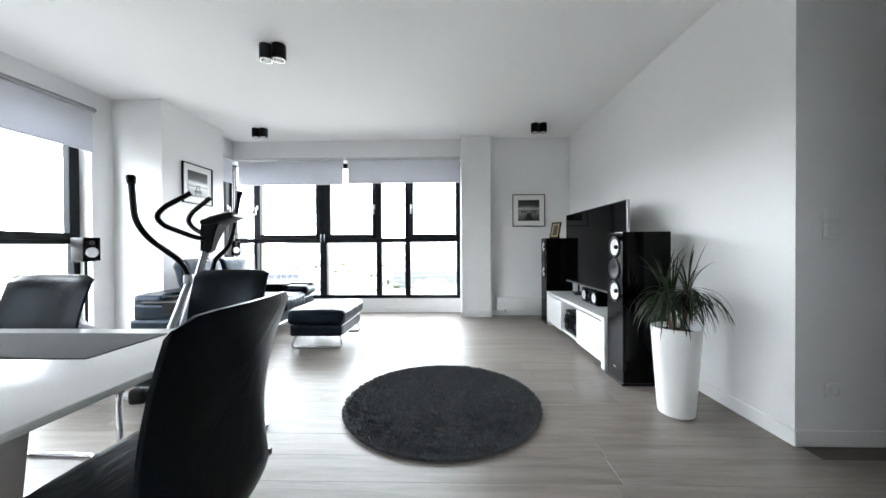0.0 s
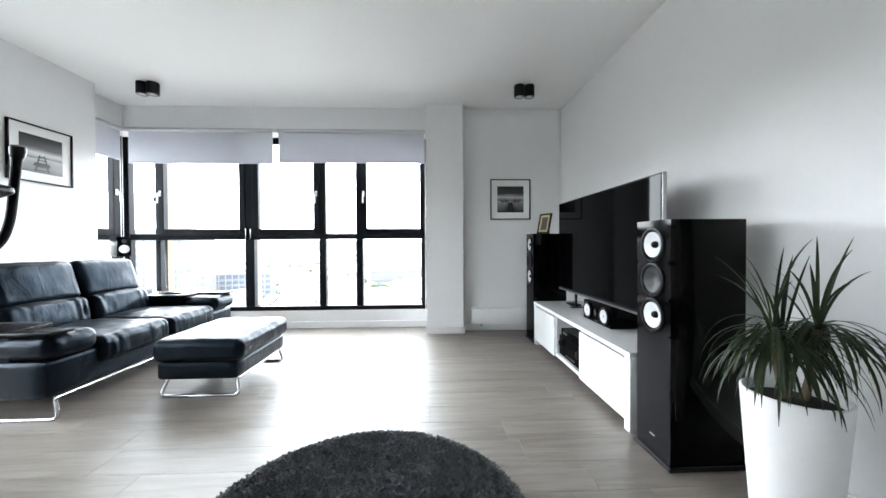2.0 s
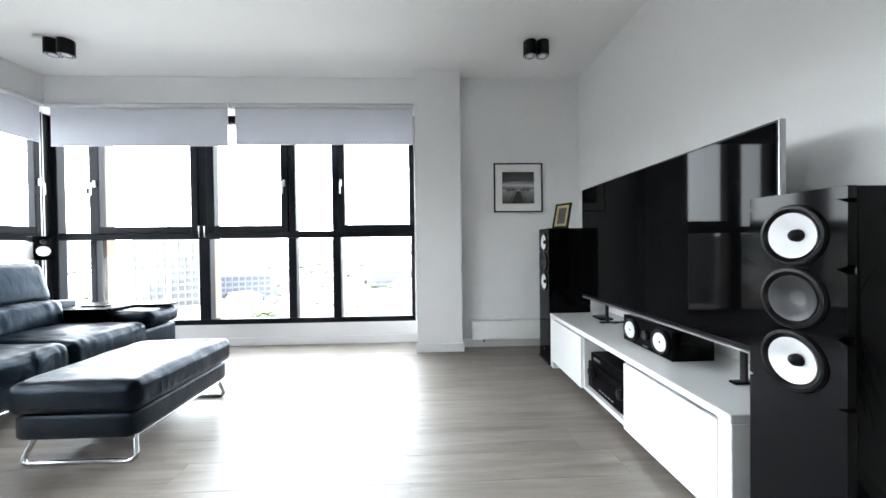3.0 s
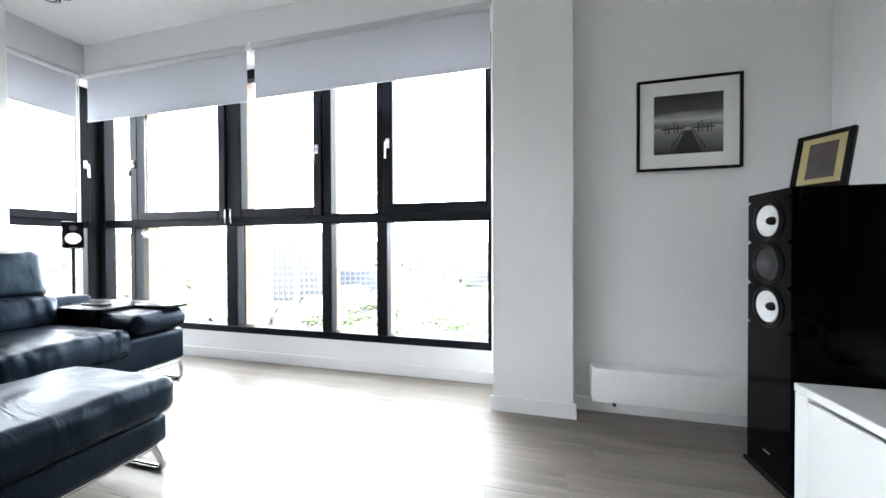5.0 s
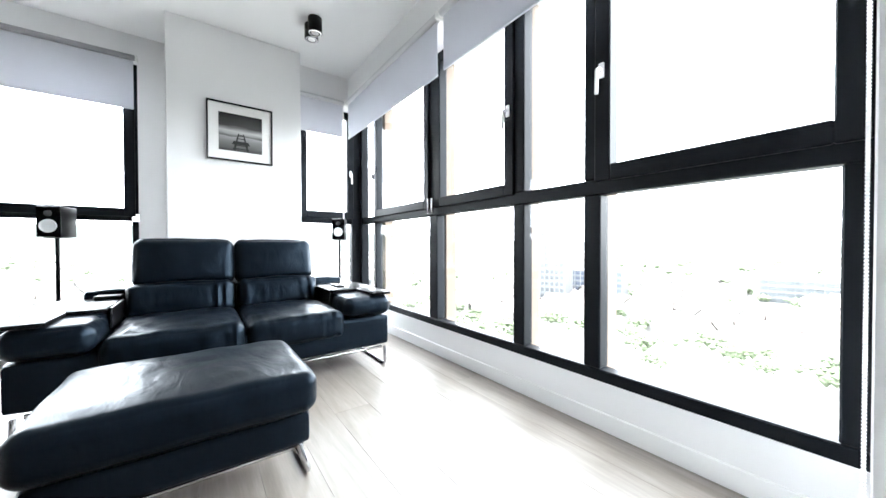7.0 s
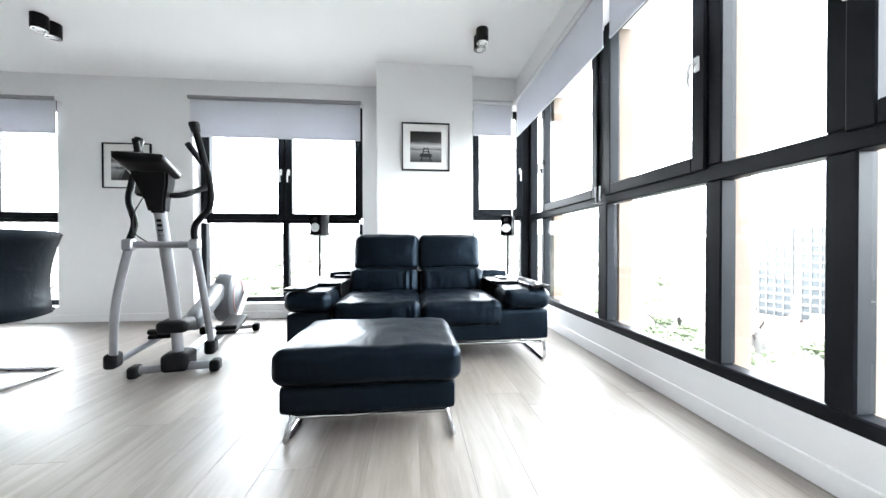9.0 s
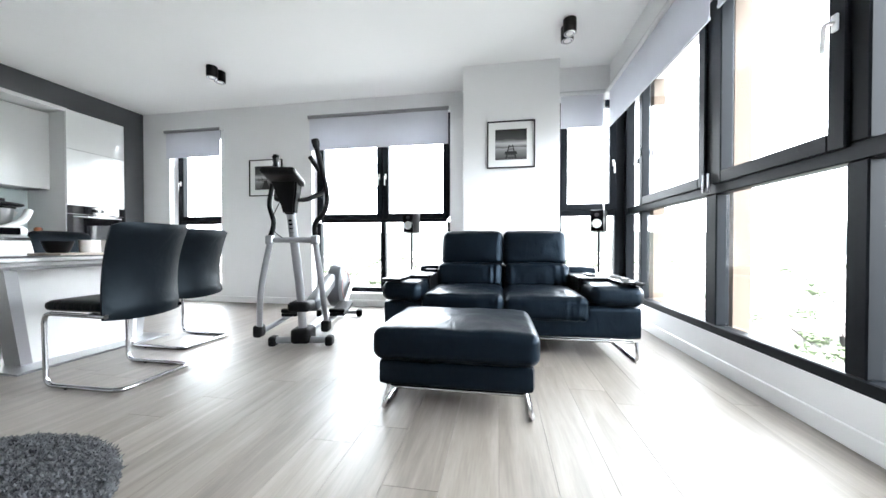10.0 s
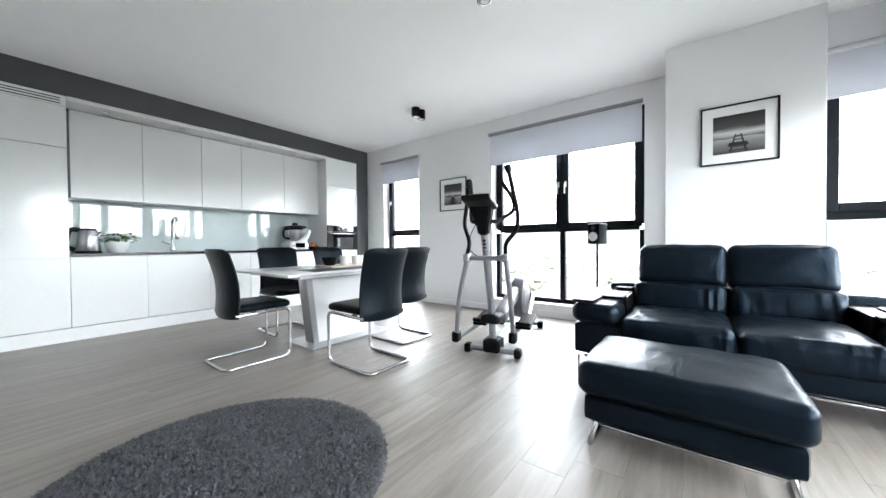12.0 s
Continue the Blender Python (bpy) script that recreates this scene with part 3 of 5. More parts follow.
# ---- sofa and footstool ----
def sofa():
    t = thing("sofa", "two-seat black leather sofa with raised headrests and chrome runners", "sofa", at=(0, 0, 0))
    b = cushion(-2.74, -1.72, 2.85, 4.695, 0.14, 0.375, 0.035, (0.0, 0.0, 0.0), 16)
    part("base", b, LEATHER, t)
    for y0, y1, yy in ((2.845, 3.15, 1), (4.355, 4.70, -1)):
        part("arm_panel", cushion(-2.70, -1.93, y0 + 0.01, y1 - 0.01, 0.36, 0.521, 0.025, n=10), LEATHER, t)
        pad = part("arm_pad", cushion(-2.02, -1.69, y0, y1, 0.375, 0.516, 0.055, (0.012, 0.008, 0.002), 22, 0.006, y0, crease=0.003), LEATHER, t)
        tray = box(-2.62, -1.99, y0 + 0.005, y1 - 0.005, 0.521, 0.543, 0.004, 2)
        ys = (y0 + 0.005, y0 + 0.15) if yy > 0 else (y1 - 0.15, y1 - 0.005)
        box(-1.995, -1.70, *ys, 0.5215, 0.5425, 0.004, 2, bm=tray)
        for yi in (y1 + 0.001, y0 - 0.013):
            box(-2.40, -2.01, yi, yi + 0.012, 0.430, 0.542, 0.003, 1, bm=tray)
        part("arm_tray", tray, TRAYB, t, "black lacquered side tray on the arm")
    for k, (y0, y1) in enumerate(((3.155, 3.765), (3.771, 4.35))):
        part("seat_cushion", cushion(-2.45, -1.69, y0, y1, 0.255, 0.435, 0.05, (0.012, 0.006, 0.024), 38, 0.008, 3.1 * k, crease=0.012, dent=((0.02, -0.05 + 0.02 * k, 0.003, 0.05),)), LEATHER, t)
        lean = Matrix.Translation((-2.36, 0, 0.42)) @ Matrix.Rotation(radians(-12), 4, "Y")
        b = cushion(-0.13, 0.05, y0 + 0.01, y1 - 0.005, -0.02, 0.215, 0.05, (0.02, 0.0, 0.01), 40, 0.007, 1.7 + k, crease=0.015)
        part("back_cushion", moved(b, lean), LEATHER, t)
        lean = Matrix.Translation((-2.42, 0, 0.61)) @ Matrix.Rotation(radians(-16), 4, "Y")
        b = cushion(-0.12, 0.03, y0 + 0.035 * (1 - k), y1 - 0.02 * k, 0.0, 0.335, 0.055, (0.022, 0.006, 0.008), 24, 0.006, 5.5 + k, crease=0.002)
        part("headrest", moved(b, lean), LEATHER, t)
    part("back_panel", cushion(-2.80, -2.50, 2.95, 4.61, 0.20, 0.60, 0.04, n=10), LEATHER, t)
    for y in (2.895, 4.65):
        p = fillet([(-2.55, y, 0.137), (-2.55, y, 0.011), (-1.695, y, 0.011), (-1.715, y, 0.137)], 0.05)
        part("runner", tube(p, 0.011, 12), CHROME, t, "bent chrome runner foot")
    part("rail", tube([(-1.745, 2.92, 0.128), (-1.745, 4.64, 0.128)], 0.011, 12), CHROME, t)


def footstool():
    t = thing("footstool", "rectangular black leather footstool on bent chrome runners", "footstool", at=(-0.025, 0.005, 0))
    part("base", cushion(-1.315, -0.765, 3.15, 3.885, 0.125, 0.255, 0.03, n=12), LEATHER, t)
    part("top_cushion", cushion(-1.335, -0.735, 3.13, 3.905, 0.255, 0.405, 0.045, (0.006, 0.006, 0.020), 48, 0.005, 2.2, crease=0.002, dent=((-0.05, 0.03, 0.0022, 0.03), (-0.02, -0.08, 0.002, 0.025))), LEATHER, t)
    b = tube([(-1.30, 3.165, 0.372), (-0.77, 3.165, 0.372)], 0.003, 6)
    for q in ([(-0.742, 3.16, 0.368), (-0.742, 3.875, 0.368)], [(-1.30, 3.137, 0.368), (-0.77, 3.137, 0.368)]):
        tube(q, 0.0035, 6, bm=b)
    part("piping", b, LEATHER, t)
    for y in (3.205, 3.845):
        o = y + (0.03 if y > 3.5 else -0.03)
        p = fillet([(-1.27, y, 0.122), (-1.31, o, 0.012), (-0.77, o, 0.012), (-0.80, y, 0.122)], 0.045)
        part("runner", tube(p, 0.012, 12), CHROME, t, "bent chrome runner foot")
    part("rail", tube([(-0.80, 3.19, 0.114), (-0.80, 3.86, 0.114)], 0.009, 12), CHROME, t)


sofa()
footstool()
b = box(-2.33, -2.12, 4.44, 4.50, 0.5435, 0.557, 0.006, 2)
for i in range(6):
    box(-2.31 + i * 0.03, -2.292 + i * 0.03, 4.452, 4.488, 0.557, 0.5595, bm=b)
solo("remote_control", b, SATB, "slim black remote control on the sofa tray", "remote control")
b = box(-2.60, -2.40, 3.02, 3.15, 0.5435, 0.568, 0.008, 2)
solo("remote_control", b, SATB, "chunky black remote control on the sofa tray", "remote control")


# ---- dining table and chairs ----
def dining_table():
    t = thing("dining_table", "white extending dining table with steel-edged slab legs and base plate", "table")
    top = box(-2.02, -0.475, 0.12, 1.11, 0.700, 0.722, 0.006, 2)
    part("tabletop", top, TABLEW, t, "white lacquered tabletop")
    part("extension_leaf", box(-1.96, -0.60, 0.17, 1.06, 0.672, 0.697, 0.006, 2), TABLEW, t, "white lacquered extension leaf under the top")
    part("apron", box(-1.74, -0.84, 0.36, 0.80, 0.640, 0.672, 0.004, 1), STEEL, t, "brushed steel rail under the top")
    def prism(q, x0b, x1b, x0t, x1t, ya, yb):
        vs = [q.verts.new(p) for p in ((x0b, ya, 0.015), (x1b, ya, 0.015), (x1b, yb, 0.015), (x0b, yb, 0.015), (x0t, ya, 0.640), (x1t, ya, 0.640), (x1t, yb, 0.640), (x0t, yb, 0.640))]
        for f in ((0, 3, 2, 1), (4, 5, 6, 7), (0, 1, 5, 4), (1, 2, 6, 5), (2, 3, 7, 6), (3, 0, 4, 7)):
            q.faces.new([vs[i] for i in f])
        return q
    for xb, xt in ((-0.97, -0.90), (-1.66, -1.73)):
        part("leg_slab", prism(bmesh.new(), xb - 0.028, xb + 0.028, xt - 0.030, xt + 0.030, 0.545, 0.685), STEEL, t, "slanting brushed steel leg")
    part("pedestal", prism(bmesh.new(), -1.632, -0.998, -1.70, -0.93, 0.548, 0.682), TABLEW, t, "white lacquered pedestal panel")
    part("base_plate", box(-1.78, -0.830, 0.37, 0.855, 0.0, 0.015, 0.003, 1), STEEL, t, "brushed steel base plate")


def dining_chair():
    """Local: the sitter faces +y, the origin lies on the floor under the seat's middle."""
    t = thing("dining_chair", "black leather cantilever dining chair on a chrome tube frame", "chair", "chairs round the table")
    part("seat", cushion(-0.214, 0.214, -0.15, 0.265, 0.425, 0.485, 0.028, (0.0, 0.004, 0.008), 12), CHAIRL, t)
    q = bmesh.new()
    n, k = 16, 10
    def prof(s):
        return -0.185 - 0.025 * s - 0.045 * s * s + 0.03 * math.sin(math.pi * s)
    front, back = [], []
    for i in range(n + 1):
        s = i / n
        z = 0.385 + 0.535 * s
        wd = 0.221 - 0.008 * math.sin(math.pi * s)
        f, g = [], []
        for j in range(k + 1):
            u = j / k * 2 - 1
            cup = 0.028 * u * u
            th = 0.024 * (1 - 0.75 * abs(u) ** 6) * (1 - 0.7 * max(0, abs(2 * s - 1) - 0.9) / 0.1)
            zz = z + (0.006 - 0.022 * u ** 8 if i == n else 0) - (0.014 - 0.016 * u * u if i == 0 else 0)
            f.append(q.verts.new((u * wd, prof(s) + cup + th, zz)))
            g.append(q.verts.new((u * wd, prof(s) + cup - th, zz)))
        front.append(f), back.append(g)
    for i in range(n):
        for j in range(k):
            q.faces.new((front[i][j], front[i][j + 1], front[i + 1][j + 1], front[i + 1][j]))
            q.faces.new((back[i][j], back[i + 1][j], back[i + 1][j + 1], back[i][j + 1]))
        q.faces.new((front[i][0], front[i + 1][0], back[i + 1][0], back[i][0]))
        q.faces.new((front[i][k], back[i][k], back[i + 1][k], front[i + 1][k]))
    for j in range(k):
        q.faces.new((front[0][j], back[0][j], back[0][j + 1], front[0][j + 1]))
        q.faces.new((front[n][j], front[n][j + 1], back[n][j + 1], back[n][j]))
    part("backrest", q, CHAIRL, t, smooth=60)
    for s in (-1, 1):
        p = fillet([(0, -0.25, 0.0125), (s * 0.21, -0.25, 0.0125), (s * 0.21, 0.245, 0.0125), (s * 0.21, 0.255, 0.415), (s * 0.21, -0.17, 0.408)], 0.055)
        part("frame_tube", tube(p, 0.0125, 12), CHROME, t, "bent chrome tube frame")
        part("foot_pad", cyl(s * 0.21, 0.10, 0.0, 0.006, 0.012, seg=10), RUBBER, t)
    part("cross_tube", tube([(-0.205, 0.0, 0.405), (0.205, 0.0, 0.405)], 0.010, 10), CHROME, t)
    return t


dining_table()
first = dining_chair()
first.matrix_basis = pose(-0.402, 0.58, 0, 0, 0, 90)
for x, y, r in ((-0.955, 1.472, 180), (-1.65, 1.135, 178), (-1.08, -0.08, -3), (-1.75, -0.06, 2)):
    copy_thing(first, pose(x, y, 0, 0, 0, r))
b = box(-1.86, -0.76, 0.73, 1.02, 0.7225, 0.7255, 0.001, 1)
solo("table_runner", b, MATG, "dark grey felt runner lying along the table", "table runner")
b = box(-1.62, -1.10, 0.46, 0.76, 0.7225, 0.740, 0.004, 2)
solo("serving_tray", b, BEIGE, "pale wooden tray on the white table", "tray")
for x, y in ((-1.34, 0.62), (-1.45, 0.67), (-1.55, 0.61)):
    m = lathe([(0.0, 0.0), (0.036, 0.0), (0.04, 0.006), (0.043, 0.095), (0.040, 0.095), (0.036, 0.01), (0.0, 0.008)], 24)
    solo("candle_cup", m, CLAY, "plain pale ceramic cup on the tray", "cup", "cups on the tray", at=(x, y, 0.740))
b = lathe([(0.0, 0.0), (0.05, 0.0), (0.06, 0.01), (0.085, 0.085), (0.080, 0.085), (0.055, 0.012), (0.0, 0.01)], 28)
solo("bowl", b, SATB, "dark grey bowl on the tray", "bowl", at=(-1.21, 0.56, 0.740))


# ---- television wall ----
TVX = 0.03                   # how far the whole group stands towards the wall


def tv_cabinet():
    t = thing("tv_cabinet", "long low white gloss television cabinet with an open niche", "cabinet", at=(TVX, 0, 0))
    y0, y1, xf, xb, zt = 2.60, 4.29, 1.605, 2.115, 0.447
    part("top", box(xf - 0.003, xb, y0, y1, zt - 0.03, zt, 0.003, 1), GLOSSW, t)
    for a, c in ((y0, y0 + 0.055), (y1 - 0.055, y1)):
        part("side_panel", box(xf, xb, a, c, 0.0, zt - 0.03, 0.003, 1), GLOSSW, t)
    part("bottom", box(xf + 0.02, xb, y0 + 0.055, y1 - 0.055, 0.052, 0.078, 0.002, 1), GLOSSW, t)
    part("back_board", box(xb - 0.012, xb, y0 + 0.055, y1 - 0.055, 0.078, zt - 0.03), MATW, t)
    for a in (3.232, 3.720):
        part("divider", box(xf + 0.02, xb - 0.012, a - 0.009, a + 0.009, 0.078, zt - 0.03), MATW, t)
    for a, c in ((y0 + 0.058, 3.228), (3.726, y1 - 0.058)):
        part("drawer_front", box(xf, xf + 0.019, a, c, 0.055, zt - 0.045, 0.002, 1), GLOSSW, t)


def receiver():
    t = thing("av_receiver", "black audio receiver with round dials in the cabinet niche", "audio receiver", at=(TVX, 0.056, 0))
    part("case", box(1.66, 1.98, 3.20, 3.64, 0.088, 0.25, 0.004, 1), SATB, t)
    part("front_panel", box(1.645, 1.66, 3.195, 3.645, 0.085, 0.255, 0.003, 1), GLOSSB, t)
    turn = Matrix.Translation((1.645, 0, 0)) @ Matrix.Rotation(radians(-90), 4, "Y")
    for y in (3.255, 3.585):
        part("dial", moved(cyl(0, 0, 0, 0.022, 0.028, bevel=0.003), Matrix.Translation((0, y, 0.195)) @ turn), SATB, t)
    for i in range(5):
        part("button", box(1.641, 1.646, 3.34 + i * 0.035, 3.36 + i * 0.035, 0.11, 0.118, 0.001, 1), STEEL, t)
    part("display", box(1.6435, 1.646, 3.31, 3.53, 0.185, 0.225), SCREEN, t)
    p = thing("media_player", "flat black media player on top of the receiver", "media player", at=(TVX, 0.056, 0))
    part("case", box(1.66, 1.92, 3.22, 3.62, 0.256, 0.318, 0.004, 1), SATB, p)
    part("front_panel", box(1.652, 1.66, 3.22, 3.62, 0.256, 0.318, 0.002, 1), GLOSSB, p)
    part("led_display", box(1.650, 1.653, 3.50, 3.58, 0.28, 0.295), STEEL, p)


def driver(t, y, z, r, cone, xface, dome=True):
    turn = Matrix.Translation((xface, y, z)) @ Matrix.Rotation(radians(-90), 4, "Y")
    d = part("driver_ring", moved(lathe([(r * 0.84, -0.01), (r * 1.12, -0.01), (r * 1.14, 0.002), (r * 1.10, 0.006), (r * 1.0, 0.007), (r * 0.92, 0.003), (r * 0.84, -0.002)], 36), turn), SATB, t)
    part("cone", moved(lathe([(0.001, -0.019), (r * 0.26, -0.019), (r * 0.30, -0.018), (r * 0.55, -0.010), (r * 0.78, 0.001), (r * 0.84, 0.002), (r * 0.84, -0.006), (r * 0.4, -0.021), (0.001, -0.021)] if r > 0.06 else [(0.001, 0.0015), (r * 0.30, 0.0015), (r * 0.84, 0.004), (r * 0.84, -0.004), (0.001, -0.004)], 36), turn), cone, d)
    if dome:
        part("dust_cap", moved(lathe([(r * 0.24, -0.018), (r * 0.22, -0.006), (r * 0.14, 0.001), (0.001, 0.004)], 24), turn), SATB, d)
    for k in range(6 if r > 0.03 else 0):
        a = k * math.pi / 3 + 0.5
        part("screw", moved(cyl(r * 1.05 * math.cos(a), r * 1.05 * math.sin(a), 0.003, 0.0075, 0.0035, seg=8), turn), SATB, d)


def baffle(width, z0, z1, holes, xf, xb):
    """A board with round driver holes cut through it; it faces -x."""
    b = bmesh.new()
    edges = [z0] + [(a[0] + c[0]) / 2 for a, c in zip(holes, holes[1:])]
    half = edges[1] - holes[0][0] if len(holes) > 1 else 0.1
    lo, hi = holes[0][0] - half, holes[-1][0] + half
    n = 40
    for zc, r in holes:
        rings = []
        for x in (xf, xb):
            inner, outer = [], []
            for k in range(n):
                a = 2 * math.pi * (k + 0.5) / n
                c, s = math.cos(a), math.sin(a)
                m = min(width / 2 / max(abs(c), 1e-6), half / max(abs(s), 1e-6))
                inner.append(b.verts.new((x, width / 2 + r * c, zc + r * s)))
                outer.append(b.verts.new((x, width / 2 + m * c, zc + m * s)))
            rings.append((inner, outer))
        for k in range(n):
            j = (k + 1) % n
            (i0, o0), (i1, o1) = rings
            b.faces.new((i0[k], i0[j], o0[j], o0[k]))
            b.faces.new((i0[k], i1[k], i1[j], i0[j]))
            b.faces.new((o0[k], o0[j], o1[j], o1[k]))
    return b


def floor_speaker(y0, label):
    t = thing("floor_speaker", label, "speaker", "floor speakers", at=(TVX, y0, 0))
    part("cabinet", box(1.625, 1.96, 0, 0.245, 0.02, 1.162, 0.004, 2), GLOSSB, t)
    part("front_baffle", baffle(0.245, 0.02, 1.162, ((0.70, 0.068), (0.8725, 0.068), (1.045, 0.068)), 1.602, 1.6245), GLOSSB, t, "piano-black front baffle")
    part("lower_panel", box(1.602, 1.6245, 0, 0.245, 0.02, 0.6135), GLOSSB, t)
    part("top_panel", box(1.602, 1.6245, 0, 0.245, 1.1315, 1.162), GLOSSB, t)
    part("plinth", box(1.59, 1.975, -0.012, 0.257, 0.0, 0.02, 0.005, 1), SATB, t)
    for z, c in ((1.045, CONE), (0.8725, CONED), (0.70, CONE)):
        driver(t, 0.1225, z, 0.074, c, 1.600, c is CONE)
    part("badge", box(1.600, 1.603, 0.105, 0.14, 0.105, 0.111), STEEL, t)
    return t


tv_cabinet()
receiver()
floor_speaker(2.287, "tall piano-black floor speaker with silver cones beside the cabinet")
floor_speaker(4.305, "tall piano-black floor speaker with a photo frame on top")


def television():
    t = thing("television", "large flat black television on a stand on the cabinet", "television", at=(TVX, 0, 0))
    y0, y1, z0, z1, x = 2.645, 4.15, 0.612, 1.455, 1.815
    part("screen", box(x, x + 0.006, y0 + 0.01, y1 - 0.01, z0 + 0.018, z1 - 0.01), SCREEN, t, "glossy black screen")
    part("bezel", box(x + 0.004, x + 0.022, y0, y1, z0, z1, 0.003, 1), SATB, t)
    part("lower_strip", box(x - 0.003, x + 0.02, y0 + 0.01, y1 - 0.01, z0 - 0.012, z0 - 0.001, 0.002, 1), STEEL, t, "thin silver lower edge")
    part("edge_strip", box(x + 0.001, x + 0.026, y0 - 0.006, y0, z0, z1, 0.002, 1), STEEL, t, "thin silver side edge")
    part("rear_case", box(x + 0.022, x + 0.075, y0 + 0.15, y1 - 0.15, z0 + 0.06, z1 - 0.25, 0.02, 2), SATB, t)
    for y in (2.84, 3.90):
        lg = part("leg", box(x + 0.06, x + 0.075, y - 0.014, y + 0.014, 0.458, z0 + 0.10, 0.003, 1), SATB, t)
        part("foot", box(1.83, 2.0, y - 0.016, y + 0.016, 0.4485, 0.459, 0.003, 1), SATB, lg)


television()


def centre_speaker():
    t = thing("centre_speaker", "long black centre speaker with two silver cones", "speaker", at=(TVX + 0.12, 0.37, 0))
    part("cabinet", box(1.665, 1.86, 2.72, 3.13, 0.449, 0.60, 0.006, 2), GLOSSB, t)
    part("front_baffle", box(1.648, 1.665, 2.72, 3.13, 0.449, 0.60, 0.004, 1), GLOSSB, t)
    for y in (2.80, 3.05):
        driver(t, y, 0.525, 0.055, CONE, 1.640)
    driver(t, 2.925, 0.525, 0.022, CONED, 1.643)
    part("badge", box(1.6465, 1.649, 2.905, 2.945, 0.462, 0.468), STEEL, t)


centre_speaker()
b = box(1.90, 2.0, 3.97, 4.10, 0.449, 0.467, 0.006, 2)
solo("set_top_box", b, SATB, "small flat black box on the white cabinet", "set-top box")
c = tube(fillet([(1.95, 3.97, 0.458), (1.92, 3.84, 0.454), (1.97, 3.74, 0.50), (2.0, 3.62, 0.64)], 0.06), 0.004, 8)
solo("cable", c, RUBBER, "thin black cable looping behind the television", "cable")


def photo_frame():
    t = thing("photo_frame", "small black photo frame with a gold lip, leaning on its strut", "photo frame", at=(1.765, 4.39, 1.163), turn=-62)
    lean = Matrix.Rotation(radians(-14), 4, "X")
    w, hgt = 0.165, 0.225
    b = bmesh.new()
    for a in ((-w / 2, -w / 2 + 0.018, 0, hgt), (w / 2 - 0.018, w / 2, 0, hgt), (-w / 2 + 0.018, w / 2 - 0.018, 0, 0.018), (-w / 2 + 0.018, w / 2 - 0.018, hgt - 0.018, hgt)):
        box(a[0], a[1], -0.012, 0.006, a[2], a[3], 0.002, 1, bm=b)
    part("frame", moved(b, lean), SATB, t)
    b = bmesh.new()
    i = 0.018
    for a in ((-w / 2 + i, -w / 2 + i + 0.022, i, hgt - i), (w / 2 - i - 0.022, w / 2 - i, i, hgt - i), (-w / 2 + i + 0.022, w / 2 - i - 0.022, i, i + 0.022), (-w / 2 + i + 0.022, w / 2 - i - 0.022, hgt - i - 0.022, hgt - i)):
        box(a[0], a[1], -0.006, 0.0, a[2], a[3], bm=b)
    part("lip", moved(b, lean), GOLD, t, "pale gold inner lip")
    part("print", moved(box(-w / 2 + 0.04, w / 2 - 0.04, -0.003, 0.0, 0.04, hgt - 0.04), lean), PHOTO, t)
    part("strut", moved(box(-0.02, 0.02, 0.0, 0.004, 0.0, 0.16), Matrix.Translation((0, 0.082, 0)) @ Matrix.Rotation(radians(13), 4, "X")), SATB, t)


photo_frame()


# ---- pictures ----
def picture(at, turn, size, kind_print, draw, label):
    """Hangs with its back on the wall; local -y faces the room, z is the middle."""
    t = thing("picture", label, "picture", "framed prints", at=at, turn=turn)
    s, f = size / 2, 0.011
    b = bmesh.new()
    for a in ((-s, -s + f, -s, s), (s - f, s, -s, s), (-s + f, s - f, -s, -s + f), (-s + f, s - f, s - f, s)):
        box(a[0], a[1], -0.026, -0.001, a[2], a[3], 0.0015, 1, bm=b)
    part("frame", b, SATB, t, "thin black frame")
    part("mount", box(-s + f, s - f, -0.012, -0.003, -s + f, s - f), PAPER, t, "white card mount")
    p = size * 0.33
    q = part("print", box(-p, p, -0.0135, -0.012, -p * 0.98, p * 0.98), kind_print, t, "black and white seascape print")
    part("printed_shape", draw(p), INK, q, smooth=0)


def quad(bm, pts, d=-0.0142):
    vs = [bm.verts.new((x, d, z)) for x, z in pts]
    bm.faces.new(vs)


def draw_ladder(p):
    b = bmesh.new()
    for s in (-1, 1):
        quad(b, [(s * p * 0.36, -p * 0.92), (s * p * 0.26, -p * 0.92), (s * p * 0.08, -p * 0.02), (s * p * 0.13, -p * 0.02)])
    quad(b, [(-p * 0.42, -p * 0.62), (p * 0.42, -p * 0.62), (p * 0.34, -p * 0.44), (-p * 0.34, -p * 0.44)])
    for i in range(5):
        z = -p * (0.86 - i * 0.18)
        hw = p * (0.38 - i * 0.055)
        quad(b, [(-hw, z), (hw, z), (hw, z + p * 0.05), (-hw, z + p * 0.05)])
    return b


